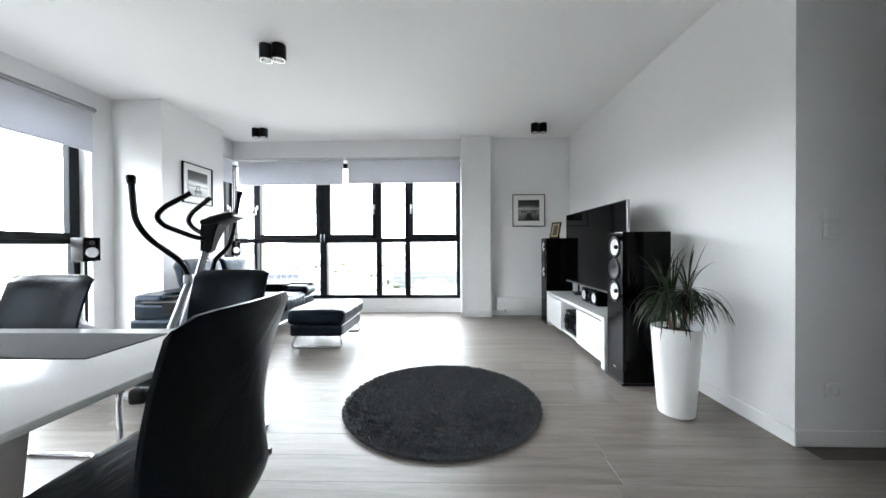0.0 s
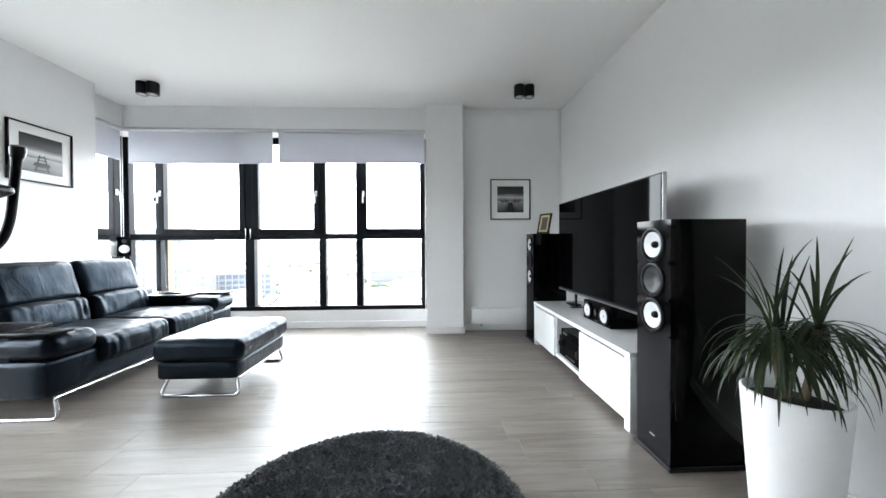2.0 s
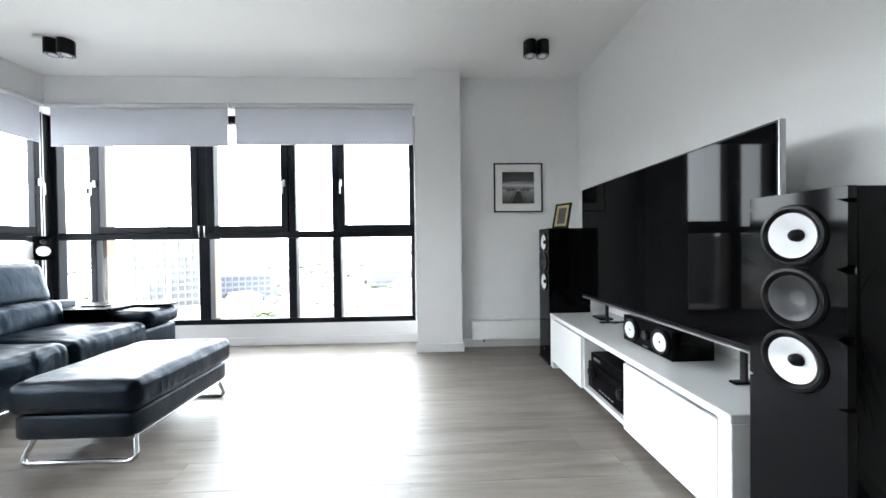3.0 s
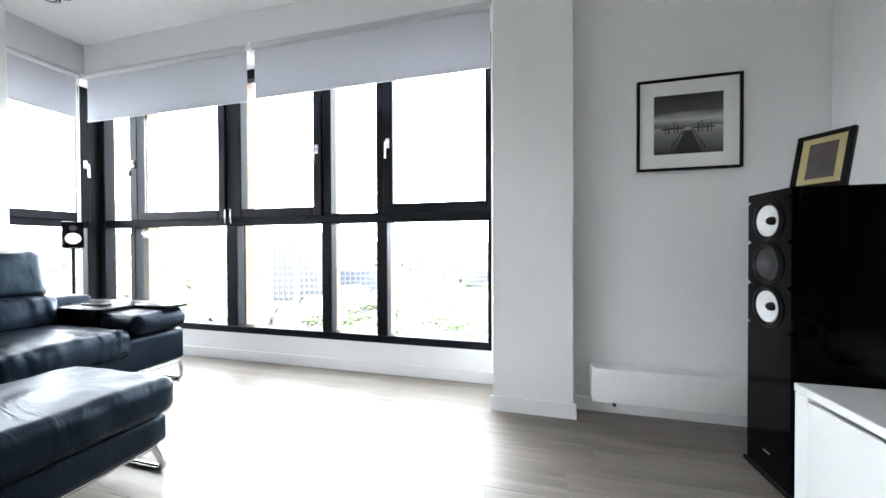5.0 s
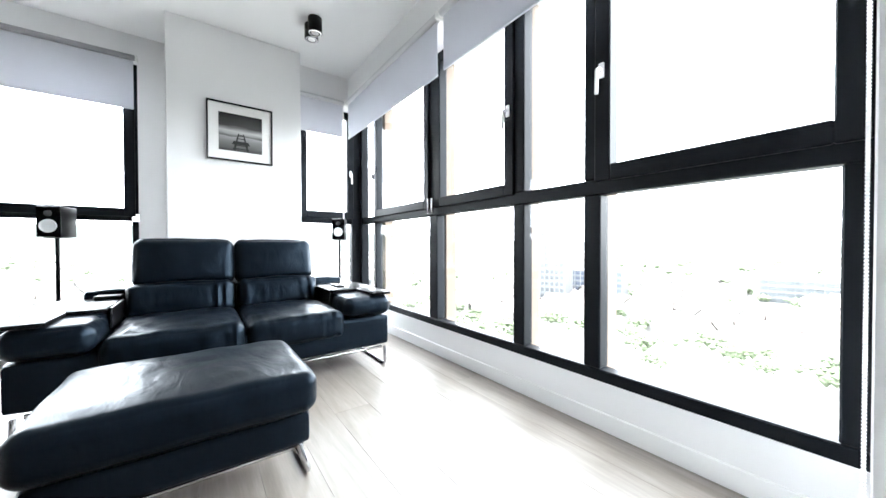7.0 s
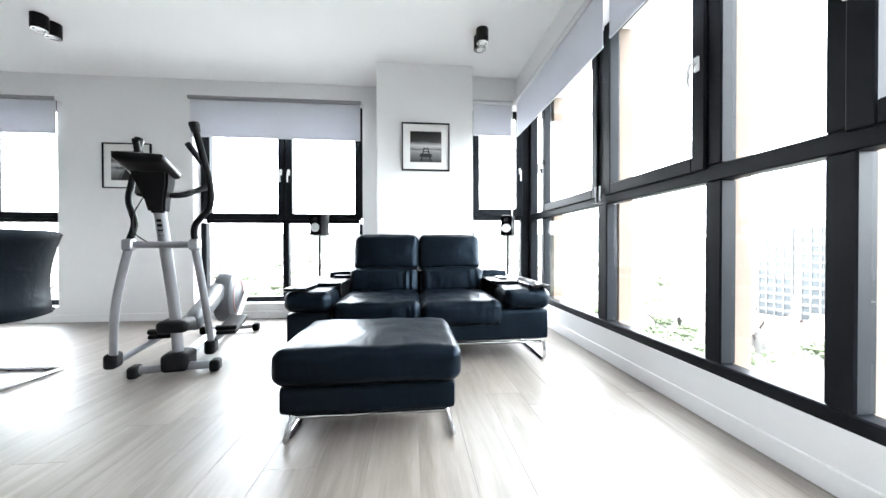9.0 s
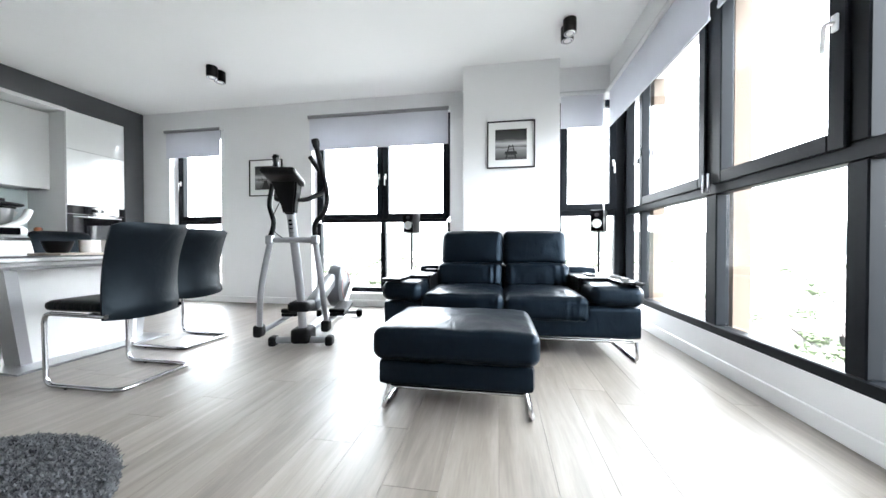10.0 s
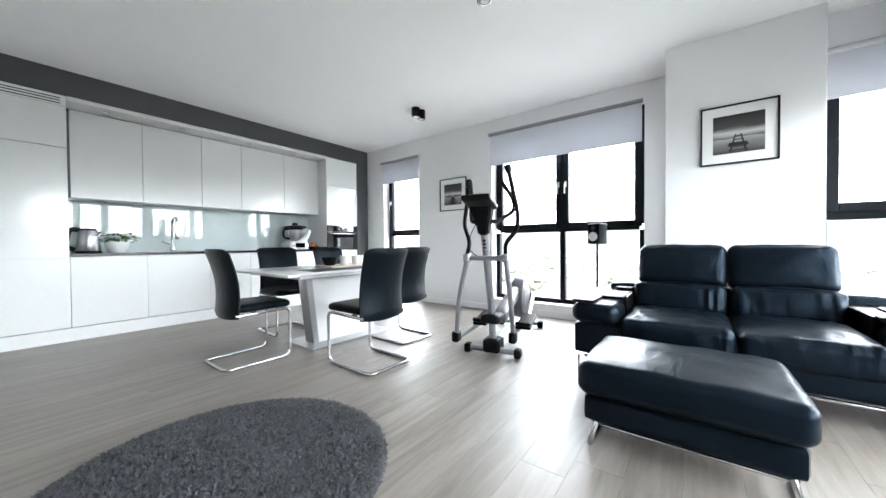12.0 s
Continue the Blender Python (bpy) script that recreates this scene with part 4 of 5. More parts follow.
def draw_pier(p):
    b = bmesh.new()
    quad(b, [(-p * 0.42, -p * 0.96), (p * 0.42, -p * 0.96), (p * 0.10, -p * 0.22), (-p * 0.10, -p * 0.22)])
    for i in range(5):
        for s in (-1, 1):
            x, top = s * p * (0.14 + i * 0.13 + 0.03 * (i % 2)), p * (-0.06 + 0.07 * (i % 3))
            w = p * (0.014 + 0.008 * (i % 2))
            quad(b, [(x - w, -p * 0.30), (x + w, -p * 0.30), (x + w, top), (x - w, top)])
    for i in range(6):
        z = -p * (0.90 - i * 0.11)
        for s in (-1, 1):
            x = s * p * (0.47 - i * 0.055)
            quad(b, [(x - p * 0.015, z), (x + p * 0.015, z), (x + p * 0.015, z + p * (0.24 - 0.025 * i)), (x - p * 0.015, z + p * (0.24 - 0.025 * i))])
    for s in (-1, 1):
        x = s * p * 0.46
        quad(b, [(x - p * 0.3, -p * 0.17), (x + p * 0.3, -p * 0.17), (x + p * 0.3, -p * 0.12), (x - p * 0.3, -p * 0.12)])
    return b


picture((-2.834, 3.850, 1.843), 90, 0.487, PRINT1, draw_ladder, "square black-framed seascape print with a ladder pier")
picture((X0 + 0.001, 0.588, 1.715), 90, 0.495, PRINT1, draw_pier, "square black-framed dark seascape print")
picture((1.524, 4.869, 1.598), 0, 0.490, PRINT2, draw_pier, "square black-framed print of a long jetty")


# ---- ceiling spots, switches, radiator ----
def ceiling_spot(x, y, turn):
    t = thing("ceiling_spot", "matt black twin-cylinder ceiling spotlight, switched off", "ceiling light", "ceiling spots", at=(x, y, H), turn=turn)
    for s in (-1, 1):
        c = part("cylinder", cyl(s * 0.052, 0, -0.118, 0.0, 0.054, seg=32, bevel=0.003), SATB, t)
        part("reflector", moved(lathe([(0.046, -0.1185), (0.048, -0.121), (0.040, -0.1215), (0.038, -0.119)], 28), Matrix.Translation((s * 0.052, 0, 0))), LENS, c, "bright metal ring")
        part("bulb", moved(lathe([(0.0, -0.1225), (0.02, -0.1225), (0.030, -0.1195), (0.030, -0.1185), (0, -0.1185)], 24), Matrix.Translation((s * 0.052, 0, 0))), BULB, c)


for x, y, r in ((-2.30, 4.315, 0), (1.528, 4.27, 0), (-1.10, 2.44, 0), (-2.452, 0.705, 0)):
    ceiling_spot(x, y, r)

t = thing("radiator", "low white panel radiator fixed to the wall near the floor", "radiator", at=(0, 4.87, 0.042))
part("front_panel", box(1.03, 1.95, -0.135, -0.120, 0.065, 0.245, 0.006, 2), PLASTW, t)
part("back_panel", box(1.03, 1.95, -0.045, -0.030, 0.065, 0.245, 0.006, 2), PLASTW, t)
for x in (1.032, 1.932):
    part("side_cover", box(x, x + 0.016, -0.120, -0.045, 0.065, 0.250, 0.004, 1), PLASTW, t)
part("grille", box(1.050, 1.930, -0.119, -0.046, 0.232, 0.240, 0.002, 1), PLASTW, t)
b = bmesh.new()
for i in range(24):
    box(1.055 + i * 0.0365, 1.062 + i * 0.0365, -0.118, -0.047, 0.10, 0.2315, bm=b)
part("convector_fins", b, PLASTW, t)
for x in (1.16, 1.80):
    part("bracket", box(x, x + 0.03, -0.032, 0.0, 0.03, 0.21, 0.003, 1), PLASTW, t)
part("valve", cyl(1.15, -0.085, 0.030, 0.066, 0.011, seg=14, bevel=0.002), CHROME, t)


def plate(name, x, z0, n, label, cat):
    t = thing(name, label, cat, at=(x, 1.545, z0))
    for i in range(n):
        part("frame", box(0, 0.083, -0.010, -0.001, i * 0.083, i * 0.083 + 0.081, 0.004, 2), PLASTW, t)
        if cat == "switch":
            part("rocker", box(0.012, 0.071, -0.015, -0.010, i * 0.083 + 0.012, i * 0.083 + 0.069, 0.003, 1), PLASTW, t)
        else:
            part("inset", moved(lathe([(0.026, 0.0), (0.030, 0.0), (0.030, 0.006), (0.024, 0.006)], 24), Matrix.Translation((0.0415, -0.010, 0.0405)) @ Matrix.Rotation(radians(90), 4, "X")), PLASTW, t)


plate("light_switch", 2.285, 1.09, 2, "double white light switch on the hall wall", "switch")
plate("wall_socket", 2.295, 0.255, 1, "white wall socket above the skirting", "socket")


# ---- bookshelf speakers on stands ----
def stand_speaker(x, y, turn):
    t = thing("speaker_stand", "slim black speaker stand by the window", "speaker stand", "speaker stands", at=(x, y, 0), turn=turn)
    part("base_plate", lathe([(0.001, 0.0), (0.125, 0.0), (0.125, 0.008), (0.03, 0.018), (0.001, 0.018)], 28), SATB, t)
    part("pole", cyl(0, 0, 0.015, 0.935, 0.012, seg=14), SATB, t)
    part("top_plate", box(-0.05, 0.05, -0.05, 0.05, 0.935, 0.941, 0.002, 1), SATB, t)
    s = thing("bookshelf_speaker", "small black speaker with a silver cone on a stand", "speaker", "bookshelf speakers", at=(x, y, 0.942), turn=turn)
    part("cabinet", box(-0.062, 0.062, -0.075, 0.090, 0, 0.215, 0.004, 2), SATB, s)
    part("front_baffle", box(-0.062, 0.062, -0.088, -0.075, 0, 0.215, 0.004, 2), GLOSSB, s)
    face = Matrix.Translation((0, -0.088, 0)) @ Matrix.Rotation(radians(90), 4, "X")
    part("cone", moved(lathe([(0.001, 0.006), (0.02, 0.004), (0.034, 0.002), (0.044, 0.008), (0.046, 0.003), (0.046, -0.004), (0.001, -0.004)], 28), face @ Matrix.Translation((0, 0.078, 0))), CONE, s, "silver cone")
    part("tweeter", moved(lathe([(0.001, 0.005), (0.01, 0.004), (0.018, 0.002), (0.022, 0.004), (0.022, -0.003), (0.001, -0.003)], 24), face @ Matrix.Translation((0, 0.165, 0))), CONED, s)


stand_speaker(-3.02, 2.735, 75)
stand_speaker(-2.99, 4.76, 62)


# ---- rug ----
rug = thing("rug", "round dark grey shaggy rug lying on the oak floor", "rug", at=(0.278, 2.022, 0))
part("backing", lathe([(0.001, 0.0), (0.64, 0.0), (0.652, 0.005), (0.645, 0.014), (0.001, 0.016)], 72), PILE, rug)
rng = random.Random(5)
verts, faces = [], []
for i in range(46000):
    r, a = 0.655 * math.sqrt(rng.random()), rng.random() * 2 * math.pi
    x, y = r * math.cos(a), r * math.sin(a)
    hgt = 0.021 + 0.006 * rng.random() + 0.003 * noise.noise(Vector((x * 14, y * 14, 0))) + 0.007 * noise.noise(Vector((x * 55, y * 55, 3)))
    if r > 0.63:
        hgt *= 0.75
    lx, ly = rng.gauss(0, 0.006), rng.gauss(0, 0.006)
    th, wd = rng.random() * math.pi, 0.0026 + 0.0014 * rng.random()
    cx, cy = math.cos(th) * wd, math.sin(th) * wd
    k = len(verts)
    verts += [(x - cx, y - cy, 0.010), (x + cx, y + cy, 0.010), (x + cx + lx * 0.7, y + cy + ly * 0.7, hgt * 0.75), (x - cx + lx * 0.7, y - cy + ly * 0.7, hgt * 0.75), (x + lx * 1.4, y + ly * 1.4, hgt)]
    faces += [(k, k + 1, k + 2, k + 3), (k + 3, k + 2, k + 4)]
me = bpy.data.meshes.new("pile")
me.from_pydata(verts, [], faces)
me.materials.append(PILE)
pile = tagged(new("pile", me), "shaggy grey pile", kind="stuff")
pile.parent = rug


# ---- plant ----
def plant():
    t = thing("potted_plant", "bushy green dracaena with long drooping leaves in a pot", "plant", at=(1.76, 1.885, 0))
    pt = thing("plant_pot", "tall tapered white planter standing on the floor", "planter", at=(1.76, 1.885, 0))
    part("pot", lathe([(0.001, 0.0), (0.088, 0.0), (0.098, 0.006), (0.102, 0.02), (0.137, 0.53), (0.137, 0.544), (0.131, 0.548), (0.125, 0.542), (0.122, 0.50), (0.001, 0.50)], 48), POTW, pt)
    part("soil", lathe([(0.001, 0.525), (0.08, 0.525), (0.122, 0.512), (0.122, 0.505), (0.001, 0.505)], 32), SOIL, pt)
    rng = random.Random(11)
    for hx, hy, hz in ((-0.05, 0.02, 0.745), (0.06, -0.02, 0.765), (0.01, 0.05, 0.69)):
        part("stem", tube([(hx * 0.4, hy * 0.4, 0.51), (hx * 0.8, hy * 0.7, 0.62), (hx, hy, hz)], [0.013, 0.011, 0.010], 8), mat_stem, t)
        for i in range(78):
            spike = i < 9
            a = rng.random() * 2 * math.pi
            ln = 0.25 + 0.12 * rng.random() if spike else 0.19 + 0.155 * rng.random()
            el = radians(62 + 26 * rng.random()) if spike else radians(30 + 48 * rng.random())
            end = el - radians(10 + 55 * rng.random()) if spike else radians(-78 - 14 * rng.random())
            wd = 0.0038 + 0.0022 * rng.random()
            q = bmesh.new()
            prev = None
            p = Vector((hx, hy, hz - 0.06 * rng.random()))
            twist = rng.gauss(0, 0.5)
            n = 9
            for k in range(n + 1):
                s = k / n
                e = el + (end - el) * (s ** 1.6 if spike else s ** 0.5)
                d = Vector((math.cos(a) * math.cos(e), math.sin(a) * math.cos(e), math.sin(e)))
                side = Vector((-math.sin(a + twist * s), math.cos(a + twist * s), 0.25 * math.sin(twist * s)))
                wk = wd * (0.6 + 1.1 * s) * (1 - s ** 2.4) + 0.0006
                row = [q.verts.new(p - side * wk), q.verts.new(p - d.cross(side) * wk * 0.4), q.verts.new(p + side * wk)]
                if prev:
                    q.faces.new((prev[0], prev[1], row[1], row[0]))
                    q.faces.new((prev[1], prev[2], row[2], row[1]))
                prev = row
                p = p + d * ln / n
                r = math.hypot(p.x, p.y)
                if p.z < 0.565 and r < 0.143:
                    p.x, p.y = p.x * 0.143 / max(r, 0.01), p.y * 0.143 / max(r, 0.01)
            part("leaf", q, LEAF, t, smooth=80)


mat_stem = mat("plant_stem", (0.16, 0.11, 0.07), 0.8, vary=0.3, scale=30, bump=0.4, bscale=90)
plant()


# ---- exercise machine ----
def elliptical():
    """Local x points from the flywheel to the mast; the origin lies under the front bar."""
    t = thing("elliptical_trainer", "silver and black elliptical trainer with long moving handles", "exercise machine", at=(-1.695, 2.185, 0), turn=11.5)
    part("front_bar", tube([(0, -0.24, 0.045), (0, 0.24, 0.045)], 0.026, 14), SILVER, t)
    part("rear_bar", tube([(-1.10, -0.20, 0.045), (-1.10, 0.20, 0.045)], 0.024, 14), SILVER, t)
    for x in (0, -1.10):
        for s in (-1, 1):
            part("end_cap", cushion(x - 0.042, x + 0.042, s * 0.22 - 0.03, s * 0.22 + 0.03, 0.0, 0.078, 0.02, n=8), RUBBER, t)
    part("base_beam", tube(fillet([(0.0, 0, 0.055), (-0.35, 0, 0.10), (-1.10, 0, 0.06)], 0.2), 0.032, 12, flat=1.3), SILVER, t)
    part("mast_foot", cushion(-0.13, 0.05, -0.075, 0.075, 0.02, 0.14, 0.03, n=8), RUBBER, t)
    part("mast", tube(fillet([(-0.03, 0, 0.08), (0.01, 0, 0.40), (0.12, 0, 0.78), (0.21, 0, 1.10)], 0.3, 8), 0.032, 16, flat=0.8), SILVER, t, "curved silver mast")
    part("mast_shroud", cushion(-0.09, 0.08, -0.085, 0.085, 0.275, 0.355, 0.03, n=8), RUBBER, t)
    neck = bmesh.new()
    vs = []
    for z, a, c, x in ((1.02, 0.040, 0.036, 0.200), (1.10, 0.052, 0.042, 0.215), (1.18, 0.076, 0.052, 0.235), (1.25, 0.09, 0.06, 0.26)):
        vs.append([neck.verts.new((x + c * i, a * j, z)) for i, j in ((-1, -1), (1, -1), (1, 1), (-1, 1))])
    for p, q in zip(vs, vs[1:]):
        for k in range(4):
            neck.faces.new((p[k], p[(k + 1) % 4], q[(k + 1) % 4], q[k]))
    neck.faces.new(vs[0][::-1]), neck.faces.new(vs[-1])
    bmesh.ops.bevel(neck, geom=neck.edges[:], offset=0.012, segments=2, affect="EDGES")
    part("console_neck", neck, RUBBER, t)
    con = cushion(-0.12, 0.11, -0.115, 0.115, -0.022, 0.022, 0.018, (0, 0, 0.012), 10)
    tilt = Matrix.Translation((0.315, 0, 1.272)) @ Matrix.Rotation(radians(-17), 4, "Y")
    cn = part("console", moved(con, tilt), SATB, t, "tilted black console")
    part("display", moved(box(-0.075, 0.03, -0.07, 0.07, 0.030, 0.036, 0.003, 1), tilt), SCREEN, cn)
    for s in (-1, 1):
        for k in range(3):
            part("button", moved(cyl(0.05, s * (0.03 + 0.03 * k), 0.026, 0.036, 0.009, seg=10), tilt), SILVER, cn)
    part("crossbar", tube([(0.16, -0.185, 0.835), (0.16, 0.185, 0.835)], 0.021, 12), SILVER, t)
    for s in (-1, 1):
        part("pivot", moved(cushion(-0.03, 0.03, -0.028, 0.028, -0.035, 0.035, 0.015, n=8), Matrix.Translation((0.16, s * 0.165, 0.835))), SILVER, t)
        g = fillet([(0.21, s * 0.03, 1.125), (0.18, s * 0.11, 1.13), (0.01, s * 0.185, 1.215), (-0.03, s * 0.19, 1.275), (0.01, s * 0.175, 1.34), (0.16, s * 0.13, 1.45)], 0.045)
        part("fixed_handle", tube(g, 0.017, 12), RUBBER, t, "black foam fixed grip")
        p = fillet([(0.16, 0.165, 0.85), (0.17, 0.16, 0.95), (0.23, 0.275, 1.06), (0.26, 0.285, 1.18), (0.33, 0.235, 1.48)] if s > 0 else [(0.16, -0.165, 0.85), (0.11, -0.155, 0.96), (-0.03, -0.265, 1.12), (-0.10, -0.275, 1.24), (-0.13, -0.255, 1.49)], 0.08, 8)
        part("moving_handle", tube(p, 0.018, 12), RUBBER, t, "long black foam-covered moving handle")
        e = p[-1]
        d = (p[-1] - p[-2]).normalized()
        part("handle_knob", moved(lathe([(0.001, -0.01), (0.020, -0.01), (0.024, 0.0), (0.028, 0.035), (0.024, 0.05), (0.001, 0.055)], 18), Matrix.Translation(e) @ d.to_track_quat("Z", "Y").to_matrix().to_4x4()), SATB, t)
        low = (-0.20, 0.13, 0.14) if s > 0 else (-0.04, -0.35, 0.09)
        part("swing_arm", tube(fillet([(0.16, s * 0.165, 0.82), (low[0] * 0.4 + 0.10, low[1] * 0.5 + s * 0.105, 0.45), low], 0.4), 0.022, 12), SILVER, t)
        part("arm_joint", cushion(low[0] - 0.05, low[0] + 0.05, low[1] - 0.035, low[1] + 0.035, 0.06, 0.16, 0.025, n=8), RUBBER, t)
        hub = (-0.92 - 0.08 * s, s * 0.16, 0.30 + 0.09 * s)
        part("foot_rail", tube([(low[0] - 0.02, low[1], low[2]), (-0.45, s * 0.205, 0.19), hub], 0.021, 12), SILVER, t)
        pd = Matrix.Translation((-0.42, s * 0.205, 0.215)) @ Matrix.Rotation(radians(10), 4, "Y")
        pe = part("pedal", moved(cushion(-0.17, 0.17, -0.07, 0.07, -0.015, 0.02, 0.014, n=8), pd), RUBBER, t, "black ribbed foot pedal")
        part("pedal_rim", moved(box(0.13, 0.17, -0.07, 0.07, 0.02, 0.055, 0.012, 2), pd), RUBBER, pe)
        part("crank", tube([(-0.92, s * 0.13, 0.30), (hub[0], s * 0.13, hub[2])], 0.018, 10), SATB, t)
    side = Matrix.Translation((-0.84, 0.06, 0.38)) @ Matrix.Rotation(radians(90), 4, "X")
    part("flywheel_cover", moved(lathe([(0.001, -0.075), (0.185, -0.075), (0.215, -0.055), (0.225, 0.0), (0.215, 0.055), (0.185, 0.075), (0.001, 0.075)], 40), side), GREYP, t, "grey round flywheel cover")
    part("cover_ring", moved(lathe([(0.135, -0.079), (0.155, -0.079), (0.155, 0.079), (0.135, 0.079)], 40), side), REDP, t)
    part("cover_disc", moved(lathe([(0.001, 0.083), (0.09, 0.082), (0.134, 0.077), (0.134, 0.070), (0.001, 0.070)], 40), side), SILVER, t)
    part("drive_shroud", moved(cushion(-0.80, -0.16, -0.055, 0.055, -0.06, 0.06, 0.035, n=10), Matrix.Translation((0.02, 0.03, 0.24)) @ Matrix.Rotation(radians(17), 4, "Y")), GREYP, t)
    part("cable", tube(fillet([(0.22, -0.06, 1.12), (0.22, -0.12, 1.0), (0.20, -0.13, 0.9), (0.16, -0.06, 0.84)], 0.05), 0.0035, 6), RUBBER, t)
    for k in range(5):
        part("letter_bar", moved(box(0.030, 0.034, -0.012, 0.012, 0.0, 0.016), Matrix.Translation((0.133 + k * 0.0095, 0, 0.86 + k * 0.027))), SATB, t)


elliptical()


# ---- kitchen ----
KF = -1.420                  # plane of the tall units and base fronts
NZ = 2.450                   # underside of the grey surround
w = box(X0, 2.9, Y0, KF + 0.004, NZ + 0.004, H)
box(X0, -3.143, Y0, KF + 0.004, 0, NZ + 0.004, bm=w)
wall("kitchen_surround_wall", w, GREY, "dark grey painted surround framing the kitchen")
# Unseen wall added past the last cabinet, dark so that little light bounces back.
solo("unseen_kitchen_end_wall", box(2.9, 3.0, Y0, KF, 0, H), GREY, "unseen wall closing the kitchen, dark to return little light", "wall", kind=structure, smooth=0)


def front(parent, name, x0, x1, z0, z1, y, material=GLOSSW):
    g = 0.0022
    return part(name, box(x0 + g, x1 - g, y - 0.019, y, z0 + g, z1 - g, 0.002, 1), material, parent)


def unit(name, label, category, group, x0, x1, z0, z1, yb, yf, fronts, body=MATW):
    t = thing(name, label, category, group)
    part("carcass", box(x0 + 0.001, x1 - 0.001, yb, yf - 0.021, z0, z1, 0.001, 1), body, t)
    for n, a, c in fronts:
        front(t, n, x0, x1, a, c, yf)
    return t


UL = "white gloss handleless wall cabinet above the splashback"
for x1, x0 in ((0.389, -0.192), (-0.192, -0.789), (-0.789, -1.277), (-1.277, -1.906), (-1.906, -2.518)):
    unit("wall_cabinet", UL, "cabinet", "wall cabinets", x0, x1, 1.475, NZ - 0.05, Y0 + 0.002, -1.676, [("door", 1.47, NZ - 0.052)])
BL = "white gloss handleless base cabinet under the black worktop"
for x1, x0 in ((0.422, -0.169), (-0.169, -0.789), (-0.789, -1.277), (-1.277, -1.906), (-1.906, -2.501)):
    unit("base_cabinet", BL, "cabinet", "base cabinets", x0, x1, 0.137, 0.846, Y0 + 0.002, KF, [("door", 0.137, 0.840)])
solo("plinth", box(-3.135, 2.88, Y0 + 0.05, KF - 0.004, 0.0, 0.131, 0.002, 1), GLOSSW, "white gloss plinth board along the kitchen floor", "plinth", kind=structure)
b = box(-2.500, 0.419, Y0 + 0.002, KF + 0.002, 0.850, 0.880, 0.003, 1)
solo("worktop", b, WORKTOP, "thin black polished kitchen worktop", "worktop")
solo("splashback", box(-2.500, 0.421, Y0 + 0.001, Y0 + 0.009, 0.882, 1.47), SPLASH, "pale blue-grey back-painted glass splashback", "splashback", kind=structure, smooth=0)
b = box(-2.517, 0.421, -1.720, KF - 0.002, NZ - 0.040, NZ + 0.002, 0.001, 1)
t = thing("bulkhead_panel", "white panel with recessed spots above the cabinets", "panel", kind=structure)
part("board", b, MATW, t)
for x in (-2.00, -1.33, -0.55, 0.12):
    part("recessed_spot", moved(lathe([(0.018, -0.004), (0.034, -0.004), (0.036, 0.0), (0.018, 0.002)], 24), Matrix.Translation((x, -1.55, NZ - 0.0405))), LENS, t, "bright metal recessed spot")
TL = "tall white gloss kitchen unit with flush doors"
for k, (x0, x1) in enumerate(((0.424, 1.024), (1.024, 1.624), (1.624, 2.224), (2.224, 2.88))):
    u = unit("tall_cabinet", TL, "cabinet", "tall cabinets", x0, x1, 0.137, NZ, Y0 + 0.002, KF, [("door", 0.137, 0.838), ("door", 0.838, 1.932), ("door", 1.932, 2.345), ("vent_panel", 2.345, NZ)])
    if k == 0:
        for z in (2.362, 2.388, 2.412):
            part("vent_slot", box(x0 + 0.04, x1 + 0.25, KF, KF + 0.0015, z, z + 0.009), SATB, u, "dark vent slot")
t = unit("tall_oven_cabinet", "tall white gloss cabinet housing a black oven", "cabinet", "", -3.138, -2.503, 0.137, NZ, Y0 + 0.002, KF, [("door", 0.137, 0.855), ("door", 1.292, 1.972), ("door", 1.972, NZ - 0.004)])
o = thing("oven", "built-in black glass oven with a steel bar handle", "oven")
part("front_glass", box(-3.128, -2.513, KF - 0.02, KF + 0.002, 0.862, 1.180, 0.003, 1), OVENG, o)
part("control_panel", box(-3.128, -2.513, KF - 0.02, KF + 0.002, 1.185, 1.286, 0.003, 1), OVENG, o)
part("handle", tube(fillet([(-3.07, KF, 1.148), (-3.07, KF + 0.04, 1.148), (-2.57, KF + 0.04, 1.148), (-2.57, KF, 1.148)], 0.02, 4), 0.009, 10), STEEL, o, "steel bar handle")
part("display", box(-2.885, -2.755, KF + 0.002, KF + 0.004, 1.215, 1.255), SCREEN, o)
part("knob", moved(cyl(0, 0, 0, 0.02, 0.02, seg=20, bevel=0.003), Matrix.Translation((-2.82, KF + 0.003, 1.235)) @ Matrix.Rotation(radians(-90), 4, "X")), STEEL, o)
WT = 0.880


